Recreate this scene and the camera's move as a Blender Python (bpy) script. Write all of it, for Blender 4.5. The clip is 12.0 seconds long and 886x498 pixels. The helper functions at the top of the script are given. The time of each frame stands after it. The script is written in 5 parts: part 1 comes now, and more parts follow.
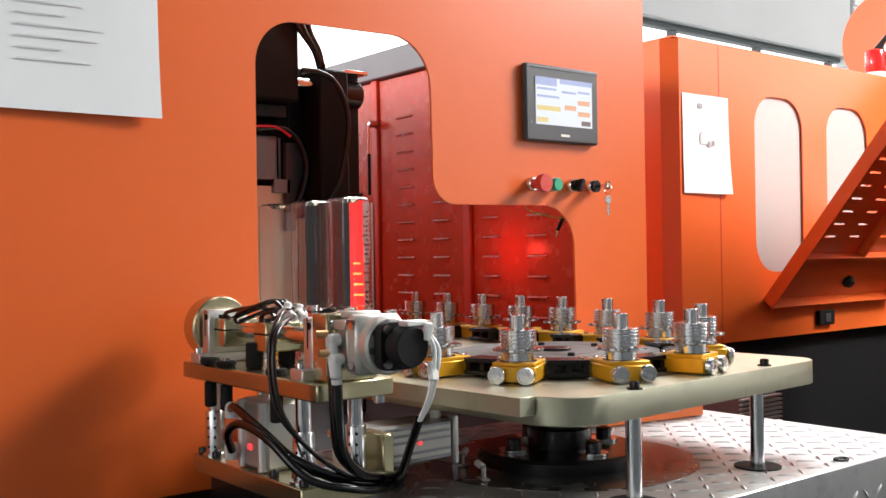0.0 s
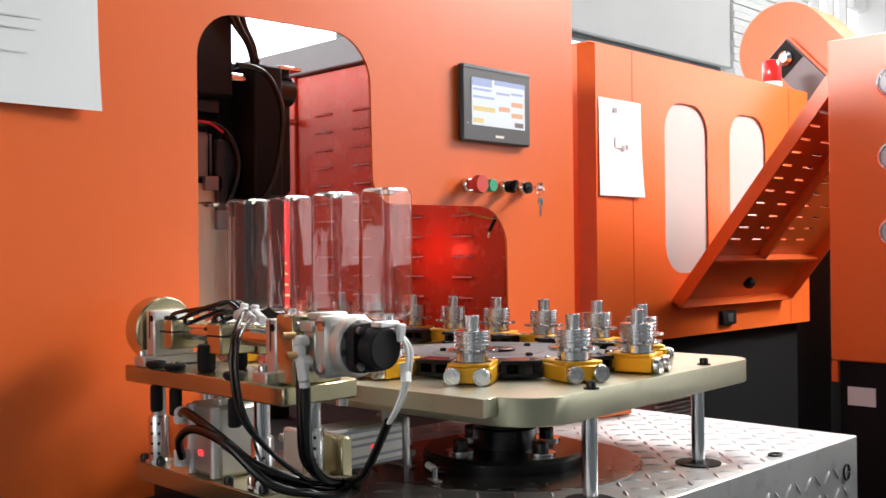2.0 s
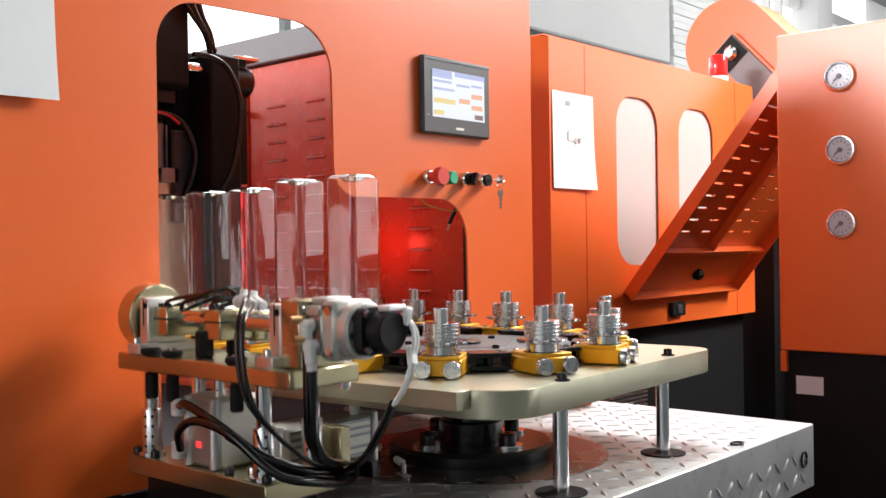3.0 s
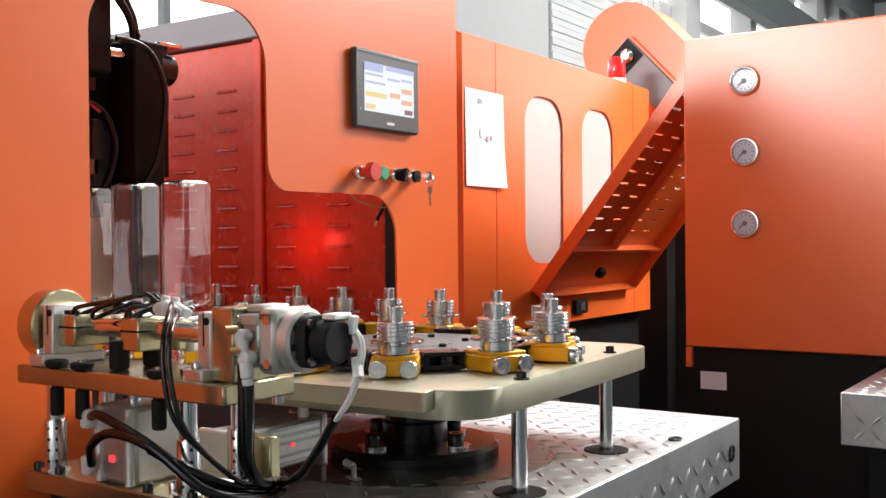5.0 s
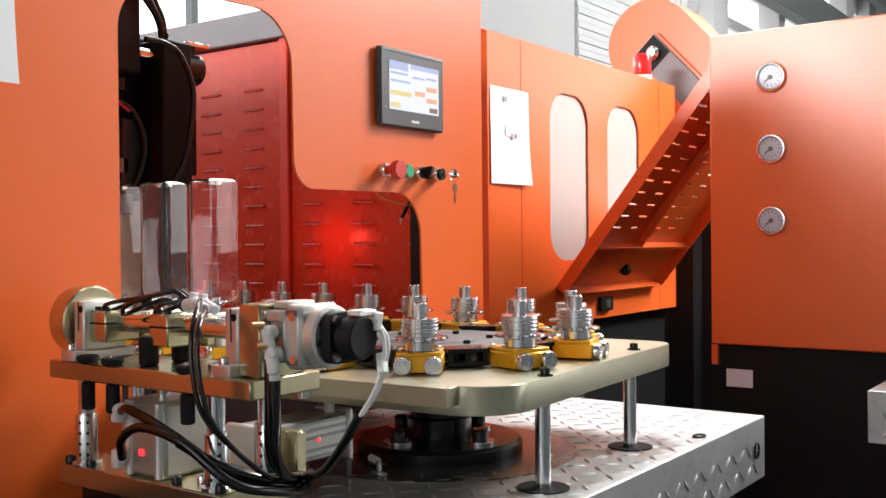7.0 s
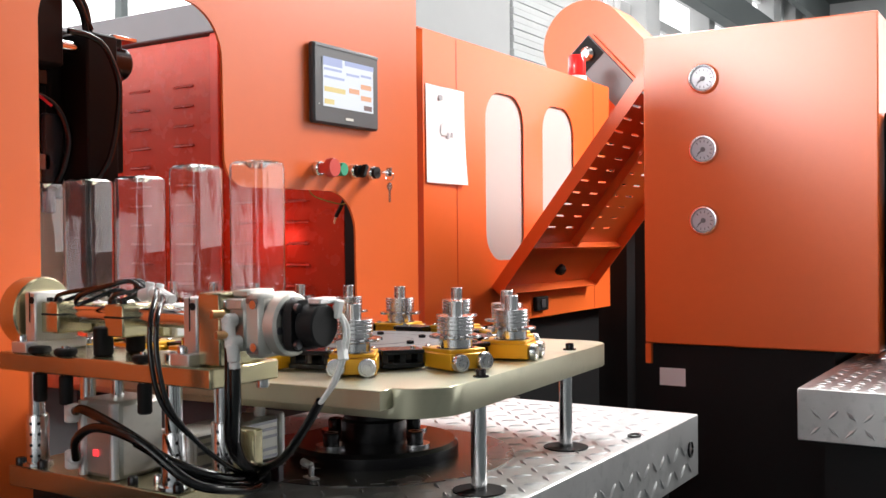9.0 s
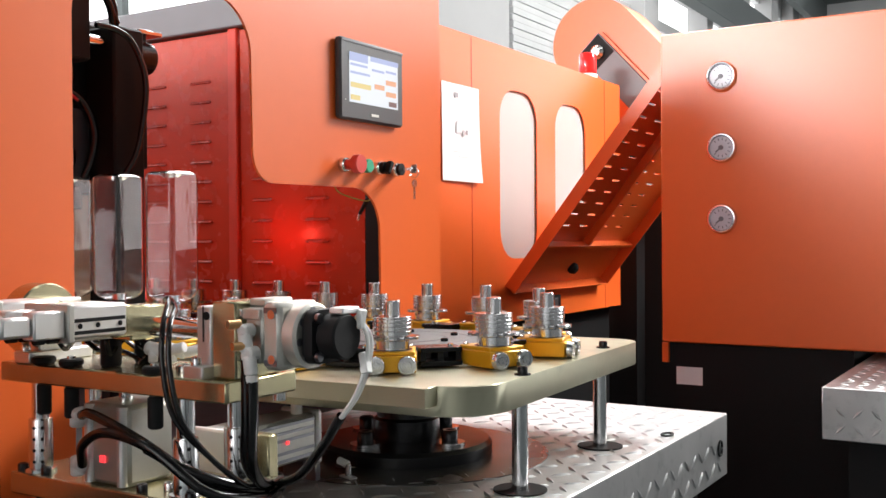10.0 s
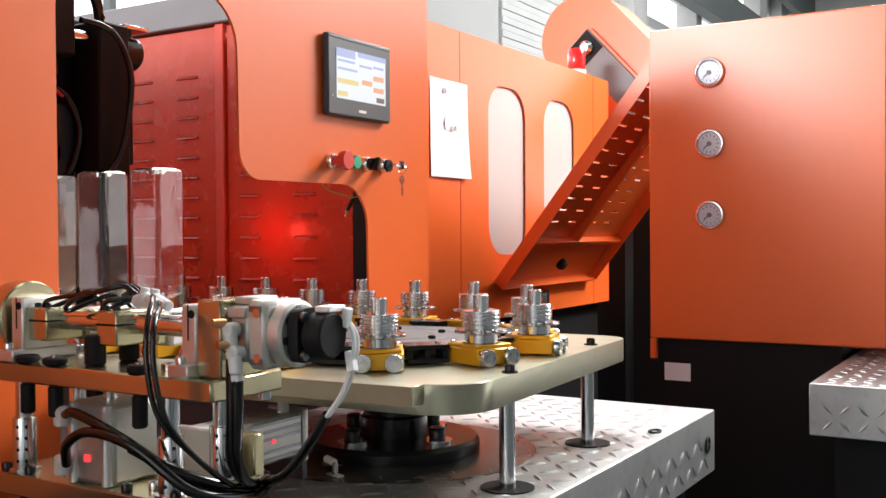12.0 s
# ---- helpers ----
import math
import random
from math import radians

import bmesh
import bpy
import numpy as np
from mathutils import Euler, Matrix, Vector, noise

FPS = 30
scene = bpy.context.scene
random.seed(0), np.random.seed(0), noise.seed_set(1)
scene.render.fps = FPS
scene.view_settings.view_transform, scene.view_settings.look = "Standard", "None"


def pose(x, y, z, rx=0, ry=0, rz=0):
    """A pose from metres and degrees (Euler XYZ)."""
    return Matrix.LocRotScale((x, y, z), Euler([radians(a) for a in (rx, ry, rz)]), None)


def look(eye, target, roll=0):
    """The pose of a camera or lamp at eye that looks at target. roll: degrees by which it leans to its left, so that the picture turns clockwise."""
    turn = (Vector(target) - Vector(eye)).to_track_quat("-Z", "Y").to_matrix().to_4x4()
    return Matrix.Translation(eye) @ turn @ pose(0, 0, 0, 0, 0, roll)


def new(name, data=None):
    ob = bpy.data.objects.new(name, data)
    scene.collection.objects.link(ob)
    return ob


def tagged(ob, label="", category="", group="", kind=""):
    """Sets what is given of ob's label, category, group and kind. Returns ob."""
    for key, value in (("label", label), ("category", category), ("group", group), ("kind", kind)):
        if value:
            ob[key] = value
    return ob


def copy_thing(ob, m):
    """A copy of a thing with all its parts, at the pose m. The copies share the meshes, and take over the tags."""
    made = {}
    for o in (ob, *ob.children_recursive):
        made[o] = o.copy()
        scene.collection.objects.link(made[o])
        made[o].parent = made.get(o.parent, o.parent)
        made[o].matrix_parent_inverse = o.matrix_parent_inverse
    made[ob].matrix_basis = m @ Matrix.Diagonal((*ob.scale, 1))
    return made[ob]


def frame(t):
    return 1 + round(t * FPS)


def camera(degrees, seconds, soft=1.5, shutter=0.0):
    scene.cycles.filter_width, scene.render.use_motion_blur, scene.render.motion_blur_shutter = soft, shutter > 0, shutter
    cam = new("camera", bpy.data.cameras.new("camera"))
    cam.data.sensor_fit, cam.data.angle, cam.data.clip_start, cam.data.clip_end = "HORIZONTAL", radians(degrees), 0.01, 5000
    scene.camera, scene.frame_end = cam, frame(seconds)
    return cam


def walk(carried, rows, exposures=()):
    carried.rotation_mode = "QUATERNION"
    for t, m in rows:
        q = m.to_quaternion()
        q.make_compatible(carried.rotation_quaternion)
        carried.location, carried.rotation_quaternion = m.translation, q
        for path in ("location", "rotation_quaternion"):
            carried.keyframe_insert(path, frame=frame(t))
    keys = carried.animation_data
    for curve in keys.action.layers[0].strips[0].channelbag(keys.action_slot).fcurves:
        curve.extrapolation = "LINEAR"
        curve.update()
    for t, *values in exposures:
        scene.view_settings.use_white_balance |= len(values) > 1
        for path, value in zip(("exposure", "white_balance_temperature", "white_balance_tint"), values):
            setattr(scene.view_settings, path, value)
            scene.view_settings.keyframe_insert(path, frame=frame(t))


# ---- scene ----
cam = camera(47.8, 12.0, shutter=0.4)
PATH = [
    (0, (-1.374, -1.462, 1.174), (-0.122, 0.098, 1.184), -0.9),
    (0.5, (-1.4, -1.438, 1.175), (-0.114, 0.093, 1.184), -0.8),
    (1, (-1.416, -1.42, 1.175), (-0.094, 0.08, 1.183), -0.7),
    (1.5, (-1.426, -1.407, 1.175), (-0.059, 0.053, 1.183), -0.7),
    (2, (-1.439, -1.386, 1.175), (-0.018, 0.021, 1.183), -0.6),
    (2.5, (-1.444, -1.37, 1.174), (0.024, -0.011, 1.174), -0.7),
    (4.5, (-1.503, -1.259, 1.173), (0.108, -0.073, 1.162), -0.6),
    (5, (-1.502, -1.239, 1.173), (0.153, -0.116, 1.16), -0.5),
    (5.5, (-1.502, -1.239, 1.172), (0.157, -0.122, 1.159), -0.6),
    (6, (-1.502, -1.238, 1.171), (0.157, -0.12, 1.157), -0.6),
    (6.5, (-1.51, -1.24, 1.172), (0.117, -0.076, 1.156), -0.6),
    (8.3, (-1.51, -1.267, 1.174), (0.116, -0.103, 1.152), -0.4),
    (8.5, (-1.5, -1.244, 1.173), (0.156, -0.122, 1.153), -0.4),
    (9, (-1.489, -1.235, 1.172), (0.208, -0.176, 1.153), -0.5),
    (9.5, (-1.5, -1.192, 1.17), (0.211, -0.157, 1.151), -0.5),
    (10, (-1.507, -1.175, 1.168), (0.194, -0.124, 1.148), -0.4),
    (10.5, (-1.507, -1.178, 1.171), (0.193, -0.126, 1.147), -0.4),
    (11, (-1.505, -1.177, 1.172), (0.2, -0.132, 1.144), -0.4),
    (11.5, (-1.502, -1.176, 1.171), (0.207, -0.138, 1.142), -0.4),
    (12, (-1.501, -1.175, 1.171), (0.211, -0.142, 1.141), -0.4),
]
walk(cam, [(t, look(e, g, r)) for t, e, g, r in PATH])

# ---- world and lights ----
world = bpy.data.worlds.new("hall_sky")
scene.world = world
world.use_nodes = True
sky = world.node_tree.nodes.new("ShaderNodeTexSky")
sky.sky_type, sky.sun_disc, sky.sun_elevation, sky.sun_rotation = "NISHITA", False, radians(50), radians(140)
world.node_tree.links.new(sky.outputs[0], world.node_tree.nodes["Background"].inputs[0])
world.node_tree.nodes["Background"].inputs[1].default_value = 0.12


def area_lamp(name, m, sx, sy, watts, colour=(1, 1, 1)):
    data = bpy.data.lights.new(name, "AREA")
    data.shape, data.size, data.size_y, data.energy, data.color = "RECTANGLE", sx, sy, watts, colour
    ob = new(name, data)
    ob.matrix_world = m
    return ob


def red_lamp(name, place, watts, radius, colour):
    """An unseen red spot that throws a heater's glow onto the slotted doors."""
    data = bpy.data.lights.new(name, "SPOT")
    data.energy, data.shadow_soft_size, data.color = watts, radius, colour
    data.spot_size, data.spot_blend = radians(165), 0.6
    ob = new(name, data)
    ob.matrix_world = look(place, (place[0] + 1, place[1], place[2]))
    return ob


# key and fill lamps added overhead, and daylight through the window bands of the hall
# unseen key lamp hung low at the right, so brightness falls off leftwards
area_lamp("key_lamp", look((3.5, -1.9, 3.7), (0.2, -0.2, 1.0)), 1.5, 1.0, 375, (1.0, 0.985, 0.96))
# unseen fill added to brighten the tops of table and platform
area_lamp("rear_fill_lamp", look((4.5, 3.6, 8.2), (0.2, -0.4, 0.9)), 6, 3.5, 1350, (0.98, 0.99, 1.0))
# unseen fill added to brighten the beam on the rear wall
area_lamp("hall_fill_lamp", look((14.0, 0.5, 9.2), (13.0, 6.0, 4.0)), 10, 6, 1500, (1.0, 0.99, 0.97))
area_lamp("side_window_lamp", look((-8.8, 2.6, 3.6), (1.3, -0.4, 1.6)), 2.3, 1.2, 1000, (0.97, 0.985, 1.0))
area_lamp("rear_window_lamp", look((1.0, 6.6, 3.6), (0.2, -0.2, 1.0)), 12, 1.4, 260, (0.97, 0.985, 1.0))
area_lamp("south_window_lamp", look((18.5, -8.85, 4.6), (1.8, 0.4, 1.6)), 11, 3.2, 500, (0.98, 0.99, 1.0))
# unseen red spots added inside the machine to redden the doors like heater glow
red_lamp("heater_glow", (0.295, 0.435, 1.180), 0.42, 0.02, (1.0, 0.05, 0.03))
red_lamp("heater_glow", (0.05, 1.25, 1.40), 0.12, 0.06, (1.0, 0.10, 0.05))

# ---- materials ----


def material(name, colour, rough=0.5, metal=0.0, bump=0.0, scale=60.0, vary=0.08, coat=0.0, stain=0.0, emit=None, power=0.0):
    m = bpy.data.materials.new(name)
    m.use_nodes = True
    nt = m.node_tree
    b = nt.nodes["Principled BSDF"]
    b.inputs["Roughness"].default_value, b.inputs["Metallic"].default_value = rough, metal
    b.inputs["Coat Weight"].default_value = coat
    b.inputs["Coat Roughness"].default_value = 0.25
    tc = nt.nodes.new("ShaderNodeTexCoord")
    big = nt.nodes.new("ShaderNodeTexNoise")
    big.inputs["Scale"].default_value, big.inputs["Detail"].default_value = scale * 0.08, 4
    fine = nt.nodes.new("ShaderNodeTexNoise")
    fine.inputs["Scale"].default_value, fine.inputs["Detail"].default_value = scale, 3
    for n in (big, fine):
        nt.links.new(tc.outputs["Object"], n.inputs["Vector"])
    mix = nt.nodes.new("ShaderNodeMix")
    mix.data_type = "RGBA"
    mix.inputs["A"].default_value = (*[c * (1 - vary) for c in colour], 1)
    mix.inputs["B"].default_value = (*[min(1, c * (1 + vary)) for c in colour], 1)
    nt.links.new(big.outputs["Fac"], mix.inputs["Factor"])
    last = mix.outputs["Result"]
    if stain:
        ramp = nt.nodes.new("ShaderNodeMapRange")
        ramp.inputs["From Min"].default_value, ramp.inputs["From Max"].default_value = 0.55, 0.75
        ramp.inputs["To Max"].default_value = stain
        spot = nt.nodes.new("ShaderNodeTexNoise")
        spot.inputs["Scale"].default_value, spot.inputs["Detail"].default_value = scale * 0.3, 6
        nt.links.new(tc.outputs["Object"], spot.inputs["Vector"])
        nt.links.new(spot.outputs["Fac"], ramp.inputs["Value"])
        dirt = nt.nodes.new("ShaderNodeMix")
        dirt.data_type = "RGBA"
        dirt.inputs["B"].default_value = (*[c * 0.35 for c in colour], 1)
        nt.links.new(last, dirt.inputs["A"])
        nt.links.new(ramp.outputs["Result"], dirt.inputs["Factor"])
        last = dirt.outputs["Result"]
    nt.links.new(last, b.inputs["Base Color"])
    rr = nt.nodes.new("ShaderNodeMapRange")
    rr.inputs["To Min"].default_value, rr.inputs["To Max"].default_value = max(0.02, rough - 0.03), min(1, rough + 0.03)
    nt.links.new(big.outputs["Fac"], rr.inputs["Value"])
    nt.links.new(rr.outputs["Result"], b.inputs["Roughness"])
    if bump:
        bp = nt.nodes.new("ShaderNodeBump")
        bp.inputs["Strength"].default_value, bp.inputs["Distance"].default_value = bump, 0.001
        nt.links.new(fine.outputs["Fac"], bp.inputs["Height"])
        nt.links.new(bp.outputs["Normal"], b.inputs["Normal"])
    if emit:
        b.inputs["Emission Color"].default_value = (*emit, 1)
        b.inputs["Emission Strength"].default_value = power
    return m


def clear_plastic(name):
    """Clear blown plastic with a slightly wavy surface."""
    m = material(name, (0.97, 0.97, 0.975), 0.03, 0, 0.0, 25, 0.01)
    nt = m.node_tree
    b = nt.nodes["Principled BSDF"]
    for link in list(b.inputs["Roughness"].links):
        nt.links.remove(link)
    b.inputs["Roughness"].default_value = 0.0
    b.inputs["Transmission Weight"].default_value = 1.0
    b.inputs["IOR"].default_value = 1.45
    tc = nt.nodes.new("ShaderNodeTexCoord")
    stretch = nt.nodes.new("ShaderNodeMapping")
    stretch.inputs["Scale"].default_value = (1.0, 1.0, 0.22)
    wave = nt.nodes.new("ShaderNodeTexNoise")
    wave.inputs["Scale"].default_value, wave.inputs["Detail"].default_value = 55.0, 1.5
    bump = nt.nodes.new("ShaderNodeBump")
    bump.inputs["Strength"].default_value, bump.inputs["Distance"].default_value = 0.10, 0.004
    nt.links.new(tc.outputs["Object"], stretch.inputs["Vector"])
    nt.links.new(stretch.outputs["Vector"], wave.inputs["Vector"])
    nt.links.new(wave.outputs["Fac"], bump.inputs["Height"])
    nt.links.new(bump.outputs["Normal"], b.inputs["Normal"])
    return m


ORANGE = material("orange_powder_coat", (0.74, 0.127, 0.022), 0.33, 0, 0.015, 420, 0.03)
# same orange coat, darkened and reddened for the dim, red-lit inside
ORANGE_SHADED = material("orange_coat_shaded", (0.46, 0.040, 0.014), 0.27, 0, 0.015, 260, 0.06)
DARK_RED = material("red_edge_paint", (0.55, 0.045, 0.02), 0.4, 0, 0.05, 200, 0.05)
BLACK = material("black_paint", (0.006, 0.006, 0.0065), 0.62, 0, 0.1, 200, 0.2)
BLACK.node_tree.nodes["Principled BSDF"].inputs["Specular IOR Level"].default_value = 0.2
COVER = material("smooth_cover_plate", (0.13, 0.125, 0.12), 0.27, 0.7, 0.12, 150, 0.25, stain=0.4)
BLACK_STEEL = material("black_oxide_steel", (0.022, 0.022, 0.024), 0.25, 0.6, 0.1, 200, 0.2)
RUBBER = material("black_hose", (0.006, 0.006, 0.0065), 0.2, 0, 0.05, 150, 0.2)
STEEL = material("turned_steel", (0.66, 0.66, 0.67), 0.17, 1.0, 0.0, 300, 0.06)
DARK_STEEL = material("dark_steel", (0.25, 0.25, 0.27), 0.3, 1.0, 0.05, 300, 0.1)
CHROME = material("chromed_rod", (0.72, 0.72, 0.73), 0.16, 1.0, 0, 30, 0.03)
ALU = material("cast_aluminium", (0.55, 0.54, 0.50), 0.38, 0.75, 0.12, 350, 0.08, stain=0.12)
ALU_BRIGHT = material("milled_aluminium", (0.72, 0.71, 0.70), 0.44, 0.9, 0.1, 300, 0.05)
ZINC = material("yellow_zinc_plate", (0.58, 0.52, 0.33), 0.25, 0.95, 0.06, 120, 0.12, stain=0.08)
ZINC_SATIN = material("satin_zinc_plate", (0.47, 0.455, 0.335), 0.34, 0.85, 0.15, 90, 0.18, stain=0.3)
YELLOW = material("yellow_anodised", (0.78, 0.40, 0.018), 0.34, 0.35, 0.05, 200, 0.06)
TREAD = material("galvanised_tread_plate", (0.43, 0.43, 0.43), 0.46, 0.8, 0.25, 150, 0.2, stain=0.35)
SPROCKET = material("grey_sprocket_face", (0.10, 0.10, 0.102), 0.5, 0.3, 0.1, 120, 0.15, stain=0.2)
PAPER = material("white_paper", (0.70, 0.715, 0.73), 0.7, 0, 0.05, 60, 0.03)
INK = material("grey_print", (0.60, 0.61, 0.62), 0.8)
INK_DARK = material("dark_print", (0.32, 0.32, 0.34), 0.8)
FITTING = material("grey_fitting_plastic", (0.62, 0.62, 0.61), 0.35)
WHITE_PLASTIC = material("white_plastic", (0.74, 0.74, 0.72), 0.35)
GREY_PLASTIC = material("grey_bezel", (0.055, 0.055, 0.06), 0.4, 0, 0.1, 300)
BEZEL_RIM = material("bezel_rim", (0.16, 0.16, 0.17), 0.35)
RED_BTN = material("red_button_plastic", (0.62, 0.05, 0.035), 0.35)
GREEN_BTN = material("green_button_plastic", (0.03, 0.36, 0.20), 0.35)
BEACON_RED = material("red_beacon_lens", (0.75, 0.02, 0.02), 0.15, emit=(1, 0.03, 0.03), power=0.08)
FROSTED = material("milky_window_sheet", (0.40, 0.42, 0.41), 0.5, 0, 0, 20, 0.06)
CONCRETE = material("painted_hall_wall", (0.62, 0.63, 0.63), 0.8, 0, 0.3, 20, 0.1)
DARK_WALL = material("dark_unseen_hall_wall", (0.16, 0.165, 0.165), 0.8, 0, 0.3, 20, 0.15)
GREY_BEAM = material("grey_hall_beam", (0.50, 0.50, 0.50), 0.7, 0, 0.2, 15, 0.08)
FLOOR_MAT = material("dark_hall_floor", (0.045, 0.055, 0.055), 0.45, 0, 0.2, 25, 0.2)
ROOF_MAT = material("dark_roof_sheet", (0.10, 0.115, 0.115), 0.7, 0, 0.2, 10, 0.2)
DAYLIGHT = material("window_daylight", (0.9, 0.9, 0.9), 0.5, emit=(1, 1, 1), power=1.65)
SCREEN_WHITE = material("screen_white", (0.05, 0.05, 0.05), 0.2, emit=(0.80, 0.84, 0.90), power=0.95)
SCREEN_BLUE = material("screen_blue", (0.05, 0.05, 0.05), 0.2, emit=(0.45, 0.52, 0.85), power=0.8)
SCREEN_YELLOW = material("screen_yellow", (0.05, 0.05, 0.05), 0.2, emit=(0.85, 0.66, 0.22), power=0.85)
SCREEN_ORANGE = material("screen_orange", (0.05, 0.05, 0.05), 0.2, emit=(0.9, 0.42, 0.22), power=0.85)
SCREEN_DARK = material("screen_dark", (0.05, 0.05, 0.05), 0.2, emit=(0.25, 0.12, 0.12), power=0.6)
LED_RED = material("red_indicator", (0.5, 0.02, 0.02), 0.3, emit=(1, 0.05, 0.06), power=1.4)
RED_HOSE = material("red_air_hose", (0.6, 0.015, 0.03), 0.3)
GAUGE_FACE = material("gauge_face", (0.52, 0.54, 0.60), 0.25)
GAUGE_INK = material("gauge_ink", (0.14, 0.14, 0.16), 0.5)
GREY_PANEL = material("grey_panel", (0.15, 0.155, 0.165), 0.5, 0, 0.1, 100, 0.1)
# bare metal plate with an orange reflection put into its base colour
REFLECT_PLATE = material("plate_orange_reflection", (0.90, 0.66, 0.48), 0.34, 0.35, 0.1, 90, 0.12, stain=0.1)
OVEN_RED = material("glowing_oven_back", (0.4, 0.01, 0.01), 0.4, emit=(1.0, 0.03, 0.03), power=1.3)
OVEN_HOT = material("glowing_lamp_tube", (0.9, 0.4, 0.2), 0.3, emit=(1.0, 0.42, 0.10), power=1.6)
CLEAR = clear_plastic("clear_pet")

# ---- mesh helpers ----


class Shape:
    """A mesh under construction, in metres."""

    def __init__(self):
        self.v, self.f, self.smooth = [], [], []

    def add(self, verts, faces, smooth=False):
        n = len(self.v)
        self.v += [tuple(p) for p in verts]
        self.f += [tuple(i + n for i in f) for f in faces]
        self.smooth += [smooth] * len(faces)
        return self

    def slab(self, x0, x1, y0, y1, z0, z1, b=0.0, m=None):
        """A block with edges chamfered by b."""
        bm = bmesh.new()
        bmesh.ops.create_cube(bm, size=1)
        for v in bm.verts:
            v.co = Vector((x0 + (v.co.x + 0.5) * (x1 - x0), y0 + (v.co.y + 0.5) * (y1 - y0), z0 + (v.co.z + 0.5) * (z1 - z0)))
        if b:
            bmesh.ops.bevel(bm, geom=bm.edges[:], offset=b, segments=1, affect="EDGES")
        return self.take(bm, m)

    def take(self, bm, m=None, smooth=False):
        bm.verts.index_update()
        self.add([(m @ v.co) if m else v.co for v in bm.verts], [[v.index for v in f.verts] for f in bm.faces], smooth)
        bm.free()
        return self

    def prism(self, outline, z0, z1, m=None, b=0.0):
        """An outline (x, y), counter-clockwise, raised from z0 to z1."""
        bm = bmesh.new()
        low = [bm.verts.new((x, y, z0)) for x, y in outline]
        top = [bm.verts.new((x, y, z1)) for x, y in outline]
        n = len(outline)
        caps = [bm.faces.new(low[::-1]), bm.faces.new(top)]
        for i in range(n):
            bm.faces.new((low[i], low[(i + 1) % n], top[(i + 1) % n], top[i]))
        if b:
            bmesh.ops.bevel(bm, geom=[e for f in caps for e in f.edges], offset=b, segments=1, affect="EDGES")
        bmesh.ops.recalc_face_normals(bm, faces=bm.faces[:])
        return self.take(bm, m)

    def lathe(self, profile, m=None, seg=24):
        """A profile (r, z) turned round z, closed at both ends."""
        vs, fs = [], []
        profile = [(r, z) for r, z in profile if r > 0]
        for r, z in profile:
            for i in range(seg):
                a = 2 * math.pi * i / seg
                p = Vector((r * math.cos(a), r * math.sin(a), z))
                vs.append(m @ p if m else p)
        for k in range(len(profile) - 1):
            for i in range(seg):
                j = (i + 1) % seg
                fs.append((k * seg + i, k * seg + j, (k + 1) * seg + j, (k + 1) * seg + i))
        n = len(self.v)
        self.add(vs, fs, True)
        self.f += [tuple(n + i for i in range(seg))[::-1], tuple(n + (len(profile) - 1) * seg + i for i in range(seg))]
        self.smooth += [False, False]
        return self

    def rod(self, a, b, r, seg=16, c=0.0):
        a, b = Vector(a), Vector(b)
        h = (b - a).length
        m = Matrix.Translation(a) @ (b - a).to_track_quat("Z", "Y").to_matrix().to_4x4()
        prof = [(r, 0), (r, h)] if not c else [(r - c, 0), (r, c), (r, h - c), (r - c, h)]
        return self.lathe(prof, m, seg)

    def tube(self, points, r, seg=10, steps=8):
        """A smooth hose through the points."""
        pts = [Vector(p) for p in points]
        ring = [pts[0] * 2 - pts[1]] + pts + [pts[-1] * 2 - pts[-2]]
        line = []
        for i in range(1, len(ring) - 2):
            p0, p1, p2, p3 = ring[i - 1:i + 3]
            for k in range(steps):
                t = k / steps
                line.append(0.5 * (2 * p1 + (p2 - p0) * t + (2 * p0 - 5 * p1 + 4 * p2 - p3) * t * t + (3 * p1 - p0 - 3 * p2 + p3) * t ** 3))
        line.append(pts[-1])
        vs, fs = [], []
        up = Vector((0.31, 0.17, 0.93))
        for i, p in enumerate(line):
            d = (line[min(i + 1, len(line) - 1)] - line[max(i - 1, 0)]).normalized()
            u = d.cross(up).normalized()
            w = d.cross(u)
            for s in range(seg):
                a = 2 * math.pi * s / seg
                vs.append(p + (u * math.cos(a) + w * math.sin(a)) * r)
        for k in range(len(line) - 1):
            for i in range(seg):
                j = (i + 1) % seg
                fs.append((k * seg + i, k * seg + j, (k + 1) * seg + j, (k + 1) * seg + i))
        return self.add(vs, fs, True)

    def mesh(self, name, mat):
        me = bpy.data.meshes.new(name)
        me.from_pydata(self.v, [], self.f)
        me.polygons.foreach_set("use_smooth", self.smooth)
        me.materials.append(mat)
        bm = bmesh.new()
        bm.from_mesh(me)
        bmesh.ops.recalc_face_normals(bm, faces=bm.faces[:])
        bm.to_mesh(me)
        bm.free()
        me.set_sharp_from_angle(angle=radians(38))
        me.update()
        return me


def part(name, shape, mat, parent=None, label=""):
    ob = new(name, shape.mesh(name, mat))
    ob.parent = parent
    if label:
        ob["label"] = label
    return ob


def thing(name, label, category, m=None, group="", kind=""):
    ob = new(name)
    ob.empty_display_size = 0.05
    if m is not None:
        ob.matrix_world = m
    return tagged(ob, label, category, group, kind)


def solid(name, shape, mat, label, category, kind="", group=""):
    return tagged(part(name, shape, mat), label, category, group, kind)


